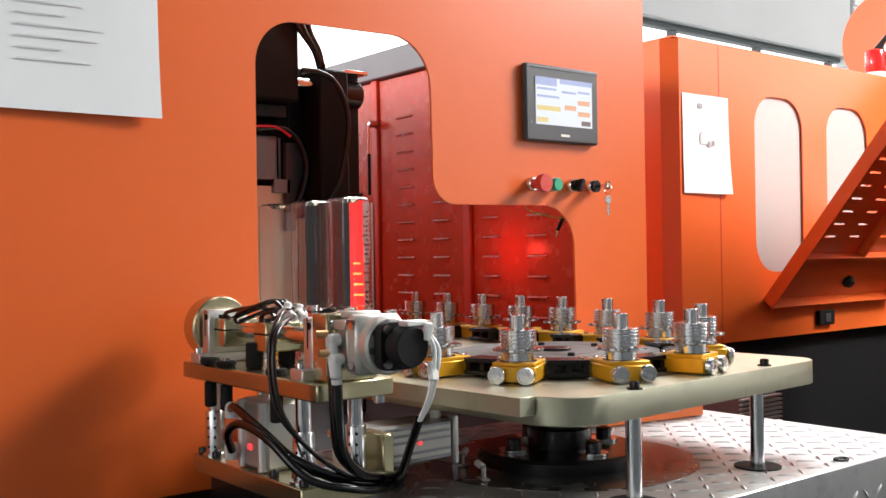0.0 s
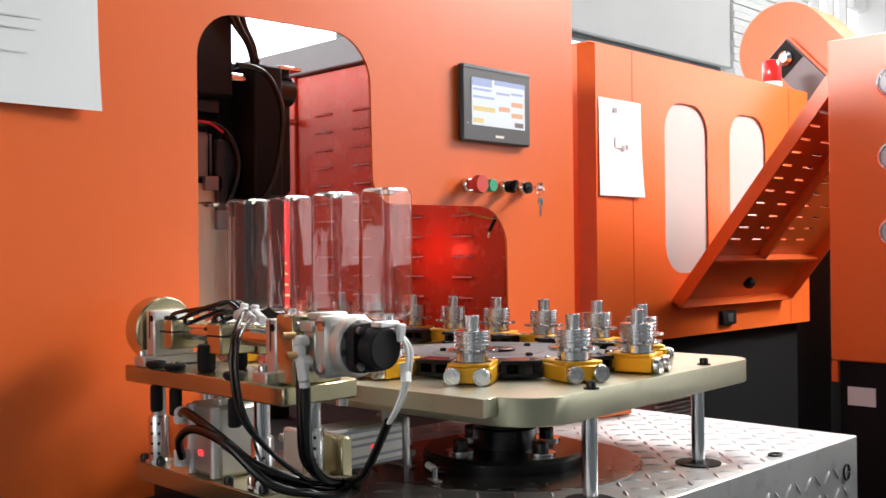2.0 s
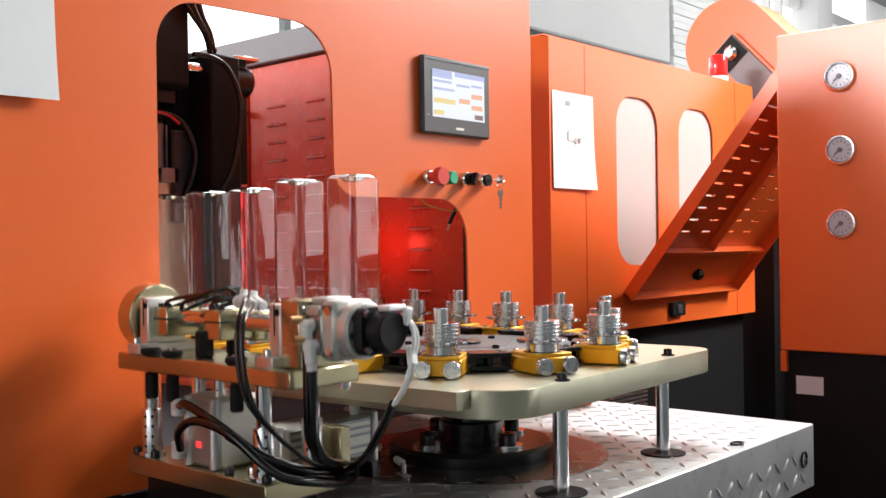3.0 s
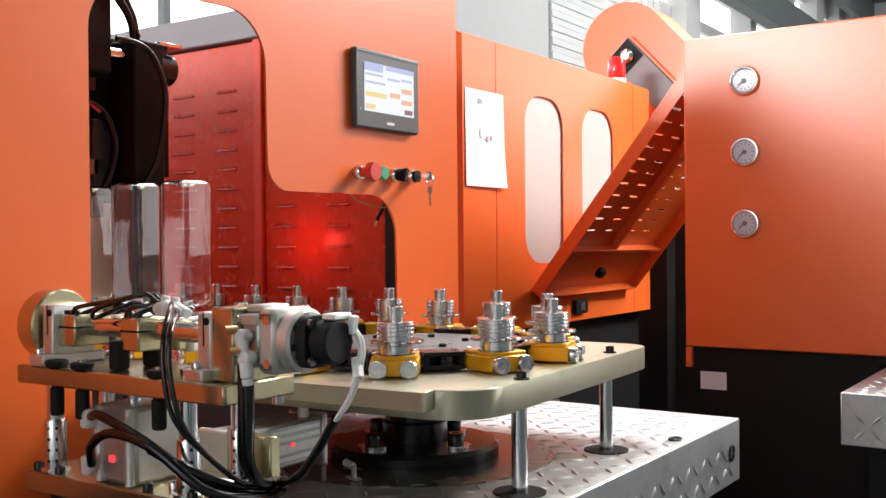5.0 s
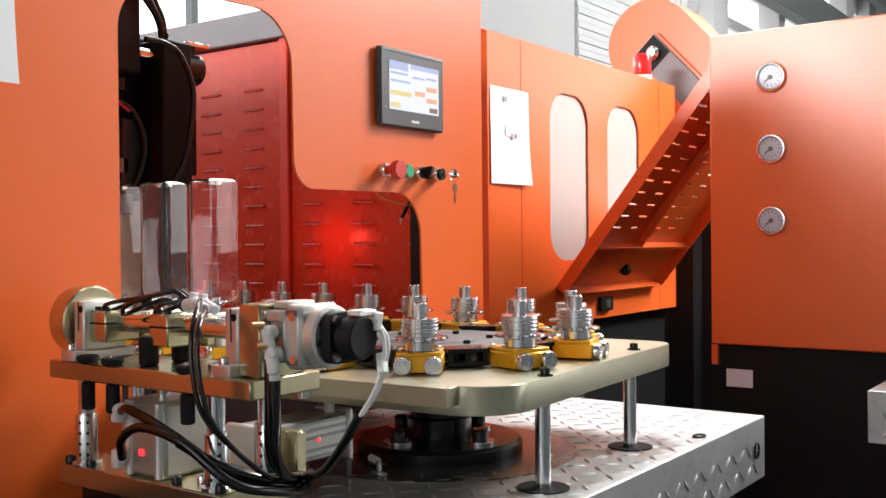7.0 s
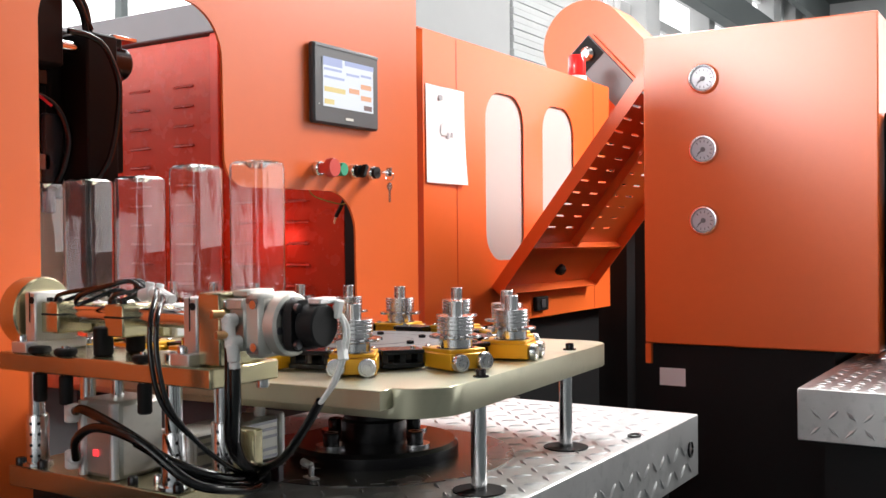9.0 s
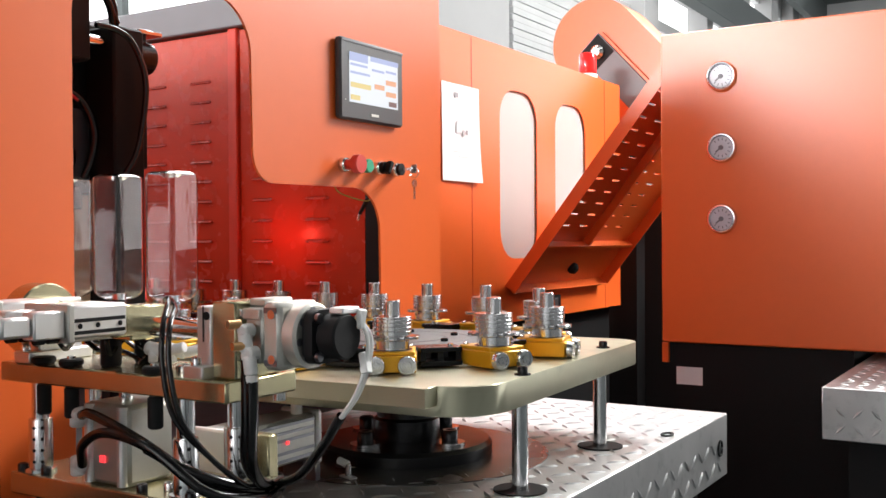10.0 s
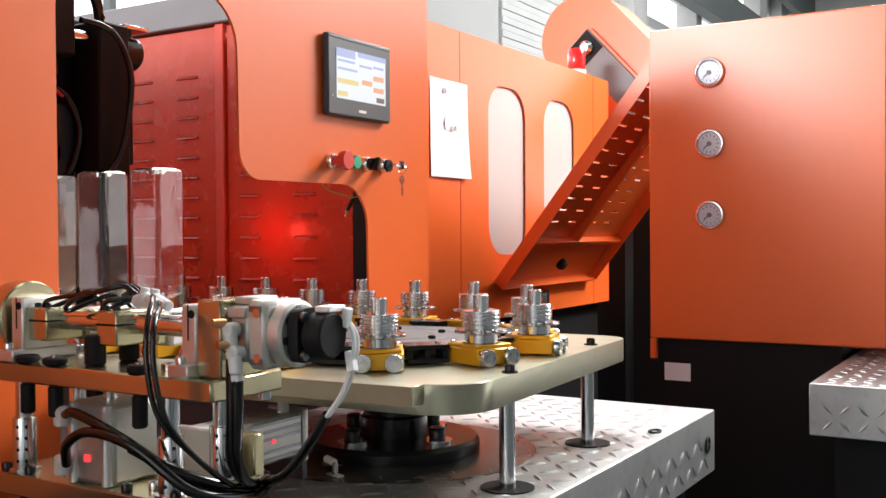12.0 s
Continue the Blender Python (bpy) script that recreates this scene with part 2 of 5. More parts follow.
def rounded(x0, x1, y0, y1, radii, seg=8):
    """A rectangle's outline, counter-clockwise, with a radius at each corner (x0y0, x1y0, x1y1, x0y1)."""
    pts = []
    for (cx, cy, sx, sy, a0), r in zip(((x0, y0, 1, 1, 180), (x1, y0, -1, 1, 270), (x1, y1, -1, -1, 0), (x0, y1, 1, -1, 90)), radii):
        if r <= 0:
            pts.append((cx, cy))
            continue
        for i in range(seg + 1):
            a = radians(a0 + 90 * i / seg)
            pts.append((cx + sx * r + r * math.cos(a), cy + sy * r + r * math.sin(a)))
    return pts


def screw(shape, x, y, z, r=0.007, h=0.009):
    """A socket head cap screw, head up."""
    return shape.lathe([(r, 0), (r, h * 0.85), (r * 0.85, h), (r * 0.5, h), (r * 0.5, h * 0.45)], pose(x, y, z), 14)


UPY = pose(0, 0, 0, 90, 0, 0)  # x stays, y becomes z: outlines drawn as (x, z), depth runs to -y
TOX = Matrix(((0, 0, 1, 0), (1, 0, 0, 0), (0, 1, 0, 0), (0, 0, 0, 1)))  # outline (y, z), depth along x


# ---- large structure ----
FLOOR_Z = 0.0
solid("floor", Shape().slab(-9, 36, -9, 7, -0.2, FLOOR_Z), FLOOR_MAT, "dark painted concrete floor of the factory hall", "floor", "structure")
roof = solid("ceiling", Shape().slab(-9, 36, -9, 7, 9.4, 9.6), ROOF_MAT, "dark sheet roof of the factory hall", "ceiling", "structure")
# unseen glowing panels added to the roof, none at left to deepen shadows there
for k in range(1, 7):
    part("roof_glow_panel", Shape().slab(-6 + k * 6, -4 + k * 6, -8, 6.4, 9.36, 9.39), DAYLIGHT, roof, "unseen glowing roof panel")
# unseen wall, kept dark so that it adds little haze and fill
south = solid("wall_south", Shape().slab(-9.2, 36.2, -9.2, -9, 0, 0.8).slab(-9.2, 6.5, -9.2, -9, 0.8, 9.4).slab(6.5, 36.2, -9.2, -9, 6.6, 9.4), DARK_WALL, "unseen dark wall of the factory hall with an added glowing window band", "wall", "structure")
# glowing pane added, carried down low so the bottles catch its reflection
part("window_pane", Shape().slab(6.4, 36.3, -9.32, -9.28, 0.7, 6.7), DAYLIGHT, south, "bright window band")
for k in range(10):
    part("mullion", Shape().slab(8.8 + k * 2.8, 9.0 + k * 2.8, -9.15, -9.05, 0.8, 6.6), GREY_BEAM, south)


def end_wall(name, x, z0, z1, label):
    ya = -4.0 if x < 0 else -9  # unseen west wall is closed up to here to dim the panel's left
    w = solid(name, Shape().slab(x - 0.1, x + 0.1, -9, 7, 0, z0).slab(x - 0.1, x + 0.1, -9, 7, z1, 9.4).slab(x - 0.1, x + 0.1, -9, ya + 0.01, z0, z1), CONCRETE, label, "wall", "structure")
    away = 0.2 if x > 0 else -0.2
    part("window_pane", Shape().slab(x + away - 0.02, x + away + 0.02, ya, 7.3, z0 - 0.1, z1 + 0.1), DAYLIGHT, w, "bright window band")
    for k in range(9):
        y = -8 + k * 1.8
        if y < ya:
            continue
        part("mullion", Shape().slab(x - 0.06, x + 0.06, y - 0.05, y + 0.05, z0, z1), GREY_BEAM, w)


end_wall("wall_west", -9.1, 1.9, 5.3, "pale painted wall with a window band")
end_wall("wall_east", 36.1, 2.2, 5.4, "pale painted end wall with tall windows")


def rear_wall():
    wall = solid("wall_north", Shape().slab(-9, 36, 7, 7.2, 0, 2.4).slab(-9, 36, 7, 7.2, 8.6, 9.4), CONCRETE, "pale rear wall of the hall with window bands", "wall", "structure")
    part("window_pane", Shape().slab(-9.3, 36.3, 7.25, 7.3, 2.3, 8.7), DAYLIGHT, wall, "bright window band")
    part("spandrel_beam", Shape().slab(-9, 13.7, 6.85, 7.15, 4.20, 5.36, 0.01), GREY_BEAM, wall, "grey painted concrete beam")
    part("window_rail", Shape().slab(-9, 13.6, 6.98, 7.1, 4.12, 4.195, 0.005), ROOF_MAT, wall, "dark window rail")
    for k in range(12):
        x = -8.1 + k * 1.95
        part("mullion", Shape().slab(x - 0.045, x + 0.045, 7.0, 7.1, 2.4, 4.115), ROOF_MAT, wall)
        part("mullion", Shape().slab(x - 0.045, x + 0.045, 7.0, 7.1, 5.37, 8.6), GREY_BEAM, wall)
    pier = Shape()
    for k in range(52):  # whitewashed block courses
        pier.slab(13.75, 16.6, 6.80 + 0.015 * (k % 2), 7.15, 2.4 + k * 0.12, 2.4 + k * 0.12 + 0.112, 0.004)
    part("block_pier", pier, CONCRETE, wall, "whitewashed block pier")
    for x in (17.3, 18.0, 18.6):
        part("mullion", Shape().slab(x - 0.05, x + 0.05, 6.95, 7.1, 2.4, 8.6), GREY_BEAM, wall)
    for x, w in ((19.6, 0.9), (24.2, 0.5), (27.5, 0.9), (31.0, 0.9), (34.0, 0.9)):
        part("pilaster", Shape().slab(x, x + w, 6.6, 7.15, 0, 9.4, 0.02), GREY_BEAM, wall, "grey concrete pilaster")
    for z in (6.1, 7.1):
        part("transom", Shape().slab(19, 36, 6.96, 7.1, z, z + 0.25, 0.01), GREY_BEAM, wall)
    part("crane_beam", Shape().slab(20.0, 36, 5.9, 6.3, 6.6, 7.4, 0.02), ROOF_MAT, wall, "dark crane beam")
    return wall


rear_wall()
for y in (-6, -3, 0, 3, 6):
    solid("roof_beam", Shape().slab(-9, 36, y - 0.12, y + 0.12, 8.5, 9.4, 0.01), ROOF_MAT, "dark steel roof beam", "beam", "structure")


def main_machine():
    m = thing("blow_moulding_machine", "orange powder-coated machine enclosure with a large stepped opening", "machine")
    arc = lambda cx, cz, r, a0, a1: [(cx + r * math.cos(radians(a0 + (a1 - a0) * i / 10)), cz + r * math.sin(radians(a0 + (a1 - a0) * i / 10))) for i in range(11)]
    out = [(-2.6, 0.81), (-0.588, 0.81)]
    out += arc(-0.588 + 0.078, 1.568 - 0.078, 0.078, 180, 90)
    out += arc(-0.224 - 0.088, 1.572 - 0.088, 0.088, 90, 0)
    out += arc(-0.221 + 0.052, 1.268 + 0.052, 0.052, 180, 270)
    out += arc(0.153 - 0.085, 1.27 - 0.085, 0.085, 90, 0)
    out += [(0.160, 0.81), (0.384, 0.81), (0.384, 1.86), (-2.6, 1.86)]
    part("front_panel", Shape().prism(out, -0.005, 0.0, UPY), ORANGE, m)
    part("edge_return", Shape().slab(0.379, 0.384, 0.006, 0.05, 0.81, 1.86), DARK_RED, m)
    part("top_panel", Shape().slab(-2.6, -0.7, 0.006, 2.6, 1.83, 1.86), ORANGE, m)
    part("plinth", Shape().slab(-2.6, -0.63, 0.05, 2.6, 0.0, 0.808), BLACK, m, "black machine base")
    part("plinth", Shape().slab(-0.62, 0.36, 0.10, 2.6, 0.0, 0.78), BLACK, m, "black machine base")
    part("inner_wall", Shape().slab(-0.75, -0.74, 0.02, 2.6, 0.81, 1.80), ORANGE_SHADED, m, "orange inner side sheet")
    part("inner_wall", Shape().slab(-0.73, 0.39, 2.55, 2.6, 0.81, 1.55), BLACK, m, "dark inner rear sheet")
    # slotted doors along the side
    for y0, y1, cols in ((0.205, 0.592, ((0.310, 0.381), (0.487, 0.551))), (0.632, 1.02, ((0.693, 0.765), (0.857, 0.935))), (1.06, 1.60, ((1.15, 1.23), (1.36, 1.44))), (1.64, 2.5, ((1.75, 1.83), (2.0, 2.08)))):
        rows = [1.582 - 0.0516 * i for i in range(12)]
        door = part("slotted_door", slotted(y0, y1, 0.86, 1.700, [(a, b, z) for z in rows for a, b in cols], 0.0014, 0.003, TOX @ pose(0, 0, 0.381)), ORANGE_SHADED, m, "orange sheet door with louvre slots")
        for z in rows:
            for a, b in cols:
                part("louvre", Shape().prism([(z - 0.0068, 0), (z - 0.0007, 0.0), (z - 0.0060, 0.0065)], a, b, Matrix(((0, -1, 0, 0.381), (0, 0, 1, 0), (1, 0, 0, 0), (0, 0, 0, 1)))), ORANGE_SHADED, door)
    for y in (0.612, 1.04, 1.62):
        part("door_post", Shape().slab(0.372, 0.40, y - 0.016, y + 0.016, 0.81, 1.71, 0.003), DARK_RED, m, "dark red upright post")
    # black strip put in for the dark opening beside the door
    part("dark_gap_strip", Shape().slab(0.3805, 0.3835, 0.052, 0.203, 0.81, 1.70), BLACK, m)
    part("top_rail", Shape().slab(0.36, 0.43, 0.06, 2.55, 1.705, 1.785, 0.004), GREY_PANEL, m, "grey steel top rail")
    part("side_backing", Shape().slab(0.43, 0.434, 0.06, 2.55, 0.5, 1.70), ORANGE_SHADED, m)
    return m


def slotted(u0, u1, v0, v1, slots, h, thick, m):
    """A sheet in (u, v) with slots (u from, u to, v centre) of height h cut through it."""
    s = Shape()
    rows = sorted({v for _, _, v in slots})
    edge = v0
    for v in rows:
        s.slab(u0, u1, edge, v - h / 2, 0, thick, 0, m)
        at = u0
        for a, b, _ in sorted(k for k in slots if k[2] == v):
            s.slab(at, a, v - h / 2, v + h / 2, 0, thick, 0, m)
            at = b
        s.slab(at, u1, v - h / 2, v + h / 2, 0, thick, 0, m)
        edge = v + h / 2
    return s.slab(u0, u1, edge, v1, 0, thick, 0, m)


machine = main_machine()


def tread_lugs(x0, x1, y0, y1, m, keep=None):
    """Raised diamond lugs of a tread plate, in the plane x, y."""
    s = Shape()
    pitch = 0.037
    for i in range(int((x1 - x0) / pitch)):
        for j in range(int((y1 - y0) / pitch)):
            cx, cy = x0 + (i + 0.5) * pitch, y0 + (j + 0.5) * pitch
            if keep and not keep(cx, cy):
                continue
            a = radians(45 if (i + j) % 2 else -45)
            c, d = math.cos(a), math.sin(a)
            pts = [(cx + u * c - w * d, cy + u * d + w * c, z) for u, w, z in ((-0.0165, 0, 0), (0, -0.0044, 0), (0.0165, 0, 0), (0, 0.0044, 0), (-0.009, 0, 0.0022), (0.009, 0, 0.0022))]
            s.add([m @ Vector(p) for p in pts], [(0, 1, 4), (1, 5, 4), (1, 2, 5), (2, 3, 5), (3, 4, 5), (3, 0, 4)], True)
    return s


PLAT_Z = 0.834


def platform(name, x0, x1, y0, y1, face, label, keep=None):
    p = thing(name, label, "platform")
    part("top_plate", Shape().slab(x0, x1, y0, y1, PLAT_Z - 0.116, PLAT_Z, 0.002), TREAD, p)
    lugs = tread_lugs(x0 + 0.005, x1 - 0.005, y0 + 0.005, y1 - 0.005, pose(0, 0, PLAT_Z), keep)
    if face == "-y":
        for v in [tread_lugs(x0 + 0.005, x1 - 0.005, 0.006, 0.112, pose(0, y0, PLAT_Z - 0.116, 90, 0, 0))]:
            lugs.add(v.v, v.f, True)
    else:
        v = tread_lugs(y0 + 0.005, y1 - 0.005, 0.006, 0.112, Matrix(((0, 0, -1, x0), (1, 0, 0, 0), (0, 1, 0, PLAT_Z - 0.116), (0, 0, 0, 1))))
        lugs.add(v.v, v.f, True)
    tagged(part("tread_pattern", lugs, TREAD, p), kind="stuff")
    return p


POSTS = ((-0.016, -0.547), (-0.329, -0.565))
HX, HY = -0.203, -0.300  # axis of the drive hub
AX, AY = -0.179, -0.270  # axis of the sprocket
clear_of_hub = lambda x, y: math.hypot(x - AX, y - AY) > 0.225
plat = platform("tread_platform", -0.58, 0.387, -0.636, 0.04, "-y", "galvanised tread plate platform beside the machine", clear_of_hub)
part("support_frame", Shape().slab(-0.56, 0.35, -0.59, 0.04, 0.0, 0.70), BLACK, plat, "black support frame")
part("recess_ring", Shape().lathe([(0.222, 0), (0.222, 0.0015), (0.20, 0.002), (0.0, 0.002)], pose(HX, HY, PLAT_Z), 48), COVER, plat, "dark round cover plate")
for x, y in POSTS:
    part("post_hole", Shape().lathe([(0.036, 0), (0.036, 0.0022), (0.0, 0.0022)], pose(x, y, PLAT_Z), 24), BLACK, plat)
plat2 = platform("tread_platform", 0.817, 1.90, -1.60, -0.724, "-x", "galvanised tread plate step in front of the cabinet")
part("support_frame", Shape().slab(0.93, 1.88, -1.60, -0.76, 0.0, 0.715), BLACK, plat2, "black support frame")


def second_machine():
    m = thing("preform_heater_machine", "orange machine housing with two rounded milky windows and black base", "machine")
    # front sheet with two window openings
    s = Shape()
    z0, z1, y = 0.886, 1.802, 0.398
    holes = ((1.400, 1.674), (1.825, 2.097))
    at = 1.021
    for a, b in holes:
        s.slab(at, a, y, y + 0.004, z0, z1)
        s.slab(a, b, y, y + 0.004, z0, 1.10).slab(a, b, y, y + 0.004, 1.668, z1)
        for cz, sgn in ((1.10, 1), (1.668, -1)):  # rounded corners of the opening
            for cx, sx in ((a, 1), (b, -1)):
                r = 0.10
                pts = [(cx, cz)] + [(cx + sx * (r - r * math.cos(radians(90 * i / 8))), cz + sgn * (r - r * math.sin(radians(90 * i / 8)))) for i in range(9)]
                if sx * sgn < 0:
                    pts = pts[::-1]
                s.prism(pts[::-1], -y - 0.004, -y, UPY)
        at = b
    s.slab(at, 2.45, y, y + 0.004, z0, z1)
    part("front_panel", s, ORANGE, m)
    for a, b in holes:
        w = part("window", Shape().slab(a - 0.02, b + 0.02, y + 0.008, y + 0.012, 1.08, 1.69), FROSTED, m, "milky plastic window")
    part("end_panel", Shape().slab(0.985, 0.990, y + 0.04, 1.7, z0, z1), ORANGE, m, "orange end panel")
    part("corner_chamfer", Shape().prism([(0.985, y + 0.0385), (1.020, y), (1.0205, y + 0.004), (0.990, y + 0.0395)], z0, z1), ORANGE, m)
    part("end_panel", Shape().slab(2.451, 2.455, y, 1.7, z0, z1), ORANGE, m)
    part("top_panel", Shape().slab(1.0, 2.455, y + 0.002, 1.7, z1 + 0.001, z1 + 0.005), ORANGE, m)
    part("inside", Shape().slab(1.03, 2.44, y + 0.03, 1.69, 0.92, 1.78), BLACK, m)
    for x in (1.215, 2.29):
        part("seam", Shape().slab(x - 0.0015, x + 0.0015, y - 0.001, y + 0.001, z0, z1), DARK_RED, m)
    part("plinth", Shape().slab(1.02, 2.43, 0.44, 1.7, 0.0, 0.885), BLACK, m, "black machine base")
    part("socket_box", Shape().slab(1.735, 1.83, y - 0.018, y, 0.912, 0.962, 0.003), BLACK, m, "black socket box")
    part("socket_face", Shape().slab(1.765, 1.80, y - 0.022, y - 0.018, 0.922, 0.952, 0.002), GREY_PLASTIC, m)
    return m


second_machine()


def chute_cover():
    """A sloping slotted sheet between the heater machine and the cabinet."""
    c = thing("sloping_cover", "orange sloping sheet cover with rows of slots and a black knob", "cover")
    length = math.hypot(0.55, 0.70)
    tilt = math.degrees(math.atan2(0.70, 0.55))
    m = pose(1.423, 0.393, 1.008) @ Matrix(((1, 0, 0, 0), (0, -math.cos(radians(tilt)), math.sin(radians(tilt)), 0), (0, math.sin(radians(tilt)), math.cos(radians(tilt)), 0), (0, 0, 0, 1)))
    slots = []
    for k in range(13):
        v = 0.257 + k * 0.0487
        for a in (0.105, 0.25, 0.435, 0.575):
            slots.append((a, a + 0.064, round(v, 4)))
    part("sheet", slotted(0, 0.80, 0, length, slots, 0.007, 0.003, m), ORANGE, c)
    for a, b in ((0, 0.004), (0.796, 0.80)):
        part("side_lip", Shape().slab(a, b, 0, length, -0.04, 0.0, 0, m), ORANGE, c)
    part("lower_lip", Shape().slab(0, 0.80, 0.0, 0.004, -0.04, 0.0, 0, m), ORANGE, c)
    part("cross_rib", Shape().slab(0.005, 0.795, 0.180, 0.192, -0.03, -0.001, 0.001, m), ORANGE, c)
    part("long_rib", Shape().slab(0.362, 0.377, 0.193, length, -0.03, -0.001, 0.001, m), ORANGE, c)
    part("knob", Shape().lathe([(0.02, 0), (0.022, 0.012), (0.014, 0.025)], m @ pose(0.43, 0.07, 0.0, 180, 0, 0), 16), BLACK, c, "black knob")
    return c


chute_cover()


def gauge_cabinet():
    c = thing("gauge_cabinet", "orange steel cabinet with three round pressure gauges on black base", "cabinet")
    part("body", Shape().slab(1.345, 2.05, -0.817, -0.171, 0.860, 1.765, 0.004), ORANGE, c)
    part("plinth", Shape().slab(1.375, 2.0, -0.70, -0.20, 0.0, 0.858), BLACK, c, "black cabinet base")
    part("tab", Shape().slab(1.346, 1.36, -0.190, -0.172, 0.800, 0.859), ORANGE, c)
    part("paper_label", Shape().slab(1.3735, 1.3745, -0.284, -0.206, 0.734, 0.786), PAPER, c, "small white paper label")
    for z in (1.626, 1.423, 1.220):
        at = pose(1.345, -0.352, z, 0, -90, 0)
        g = part("gauge", Shape().lathe([(0.043, 0), (0.0435, 0.004), (0.0425, 0.010), (0.0395, 0.0145), (0.0360, 0.0150), (0.0335, 0.012), (0.031, 0.007)], at, 32), CHROME, c, "chrome-rimmed pressure gauge")
        part("dial", Shape().lathe([(0.031, 0.0075), (0.031, 0.009), (0.0, 0.009)], at, 24), GAUGE_FACE, g)
        part("pointer", Shape().slab(-0.006, 0.020, -0.0022, 0.0022, 0.0112, 0.0118, 0, at @ pose(0, 0, 0, 0, 0, 130)), GAUGE_INK, g)
        part("hub_dot", Shape().lathe([(0.007, 0.009), (0.007, 0.0125), (0.0, 0.013)], at, 16), GAUGE_INK, g)
        for k in range(11):
            part("scale_mark", Shape().slab(0.021, 0.028, -0.0012, 0.0012, 0.0092, 0.0098, 0, at @ pose(0, 0, 0, 0, 0, -225 + 27 * k)), GAUGE_INK, g)
    return c


gauge_cabinet()


def side_frame():
    c = thing("valve_stand", "dark steel valve stand beside the orange cabinet", "stand")
    part("upright", Shape().slab(1.40, 1.5, -1.2, -0.822, 0.86, 1.5, 0.004), BLACK, c)
    for z in (0.95, 1.1, 1.25, 1.4):
        part("fitting", Shape().slab(1.385, 1.40, -0.90, -0.83, z, z + 0.04, 0.003), ALU, c)
    return c


side_frame()


def dark_unit():
    c = thing("dark_gap_body", "black body added to fill the dark gap behind the orange housing", "machine")
    # black box added so that the gap between the housings stays dark
    part("body", Shape().slab(2.9, 3.6, -1.6, 2.6, 0.0, 1.32, 0.01), BLACK, c)
    part("orange_band", Shape().slab(2.89, 2.898, -0.5, 0.32, 0.99, 1.31, 0.002), ORANGE, c, "orange side sheet")
    part("small_label", Shape().slab(2.888, 2.897, 0.02, 0.06, 0.80, 0.88), PAPER, c)
    return c


dark_unit()


def elevator():
    """The head of the inclined preform elevator behind the heater machine."""
    e = thing("preform_elevator", "orange elevator head with round end and grey drive side", "elevator")
    m = Matrix(((0, 0, -1, 2.62), (-0.682, -0.731, 0, 0.58), (-0.731, 0.682, 0, 2.03), (0, 0, 0, 1)))
    r = 0.20
    out = [(r * math.cos(radians(a)), r * math.sin(radians(a))) for a in range(90, 271, 6)] + [(0.72, -r), (0.72, r)]
    part("side_plate", Shape().prism(out, -0.25, 0.0, m, 0.004), ORANGE, e)
    part("drive_recess", Shape().slab(-0.015, 0.55, -0.085, 0.045, 0.001, 0.012, 0.003, m), GREY_PANEL, e, "grey drive cover")
    part("dark_gap", Shape().slab(-0.01, 0.10, -0.08, 0.04, 0.0125, 0.014, 0, m), BLACK, e)
    part("bearing", Shape().lathe([(0.032, 0.0145), (0.032, 0.03), (0.018, 0.045)], m @ pose(0.05, -0.015, 0), 20), STEEL, e)
    part("seam_rib", Shape().slab(0.0, 0.70, 0.055, 0.062, 0.001, 0.018, 0.002, m), ORANGE, e)
    # leg coloured black so that it sinks into the dark gap
    part("leg", Shape().slab(2.65, 2.75, 0.40, 0.50, 0, 1.75), BLACK, e)
    return e


elevator()


def beacon():
    b = thing("warning_beacon", "red warning beacon on top of the orange housing", "beacon", pose(2.36, 0.50, 1.808))
    part("foot", Shape().lathe([(0.040, 0), (0.040, 0.040), (0.034, 0.042)], None, 20), WHITE_PLASTIC, b, "pale grey foot")
    part("lens", Shape().lathe([(0.034, 0.043), (0.037, 0.05), (0.037, 0.118), (0.032, 0.127), (0.018, 0.131), (0.004, 0.132)], None, 24), BEACON_RED, b)
    return b


beacon()

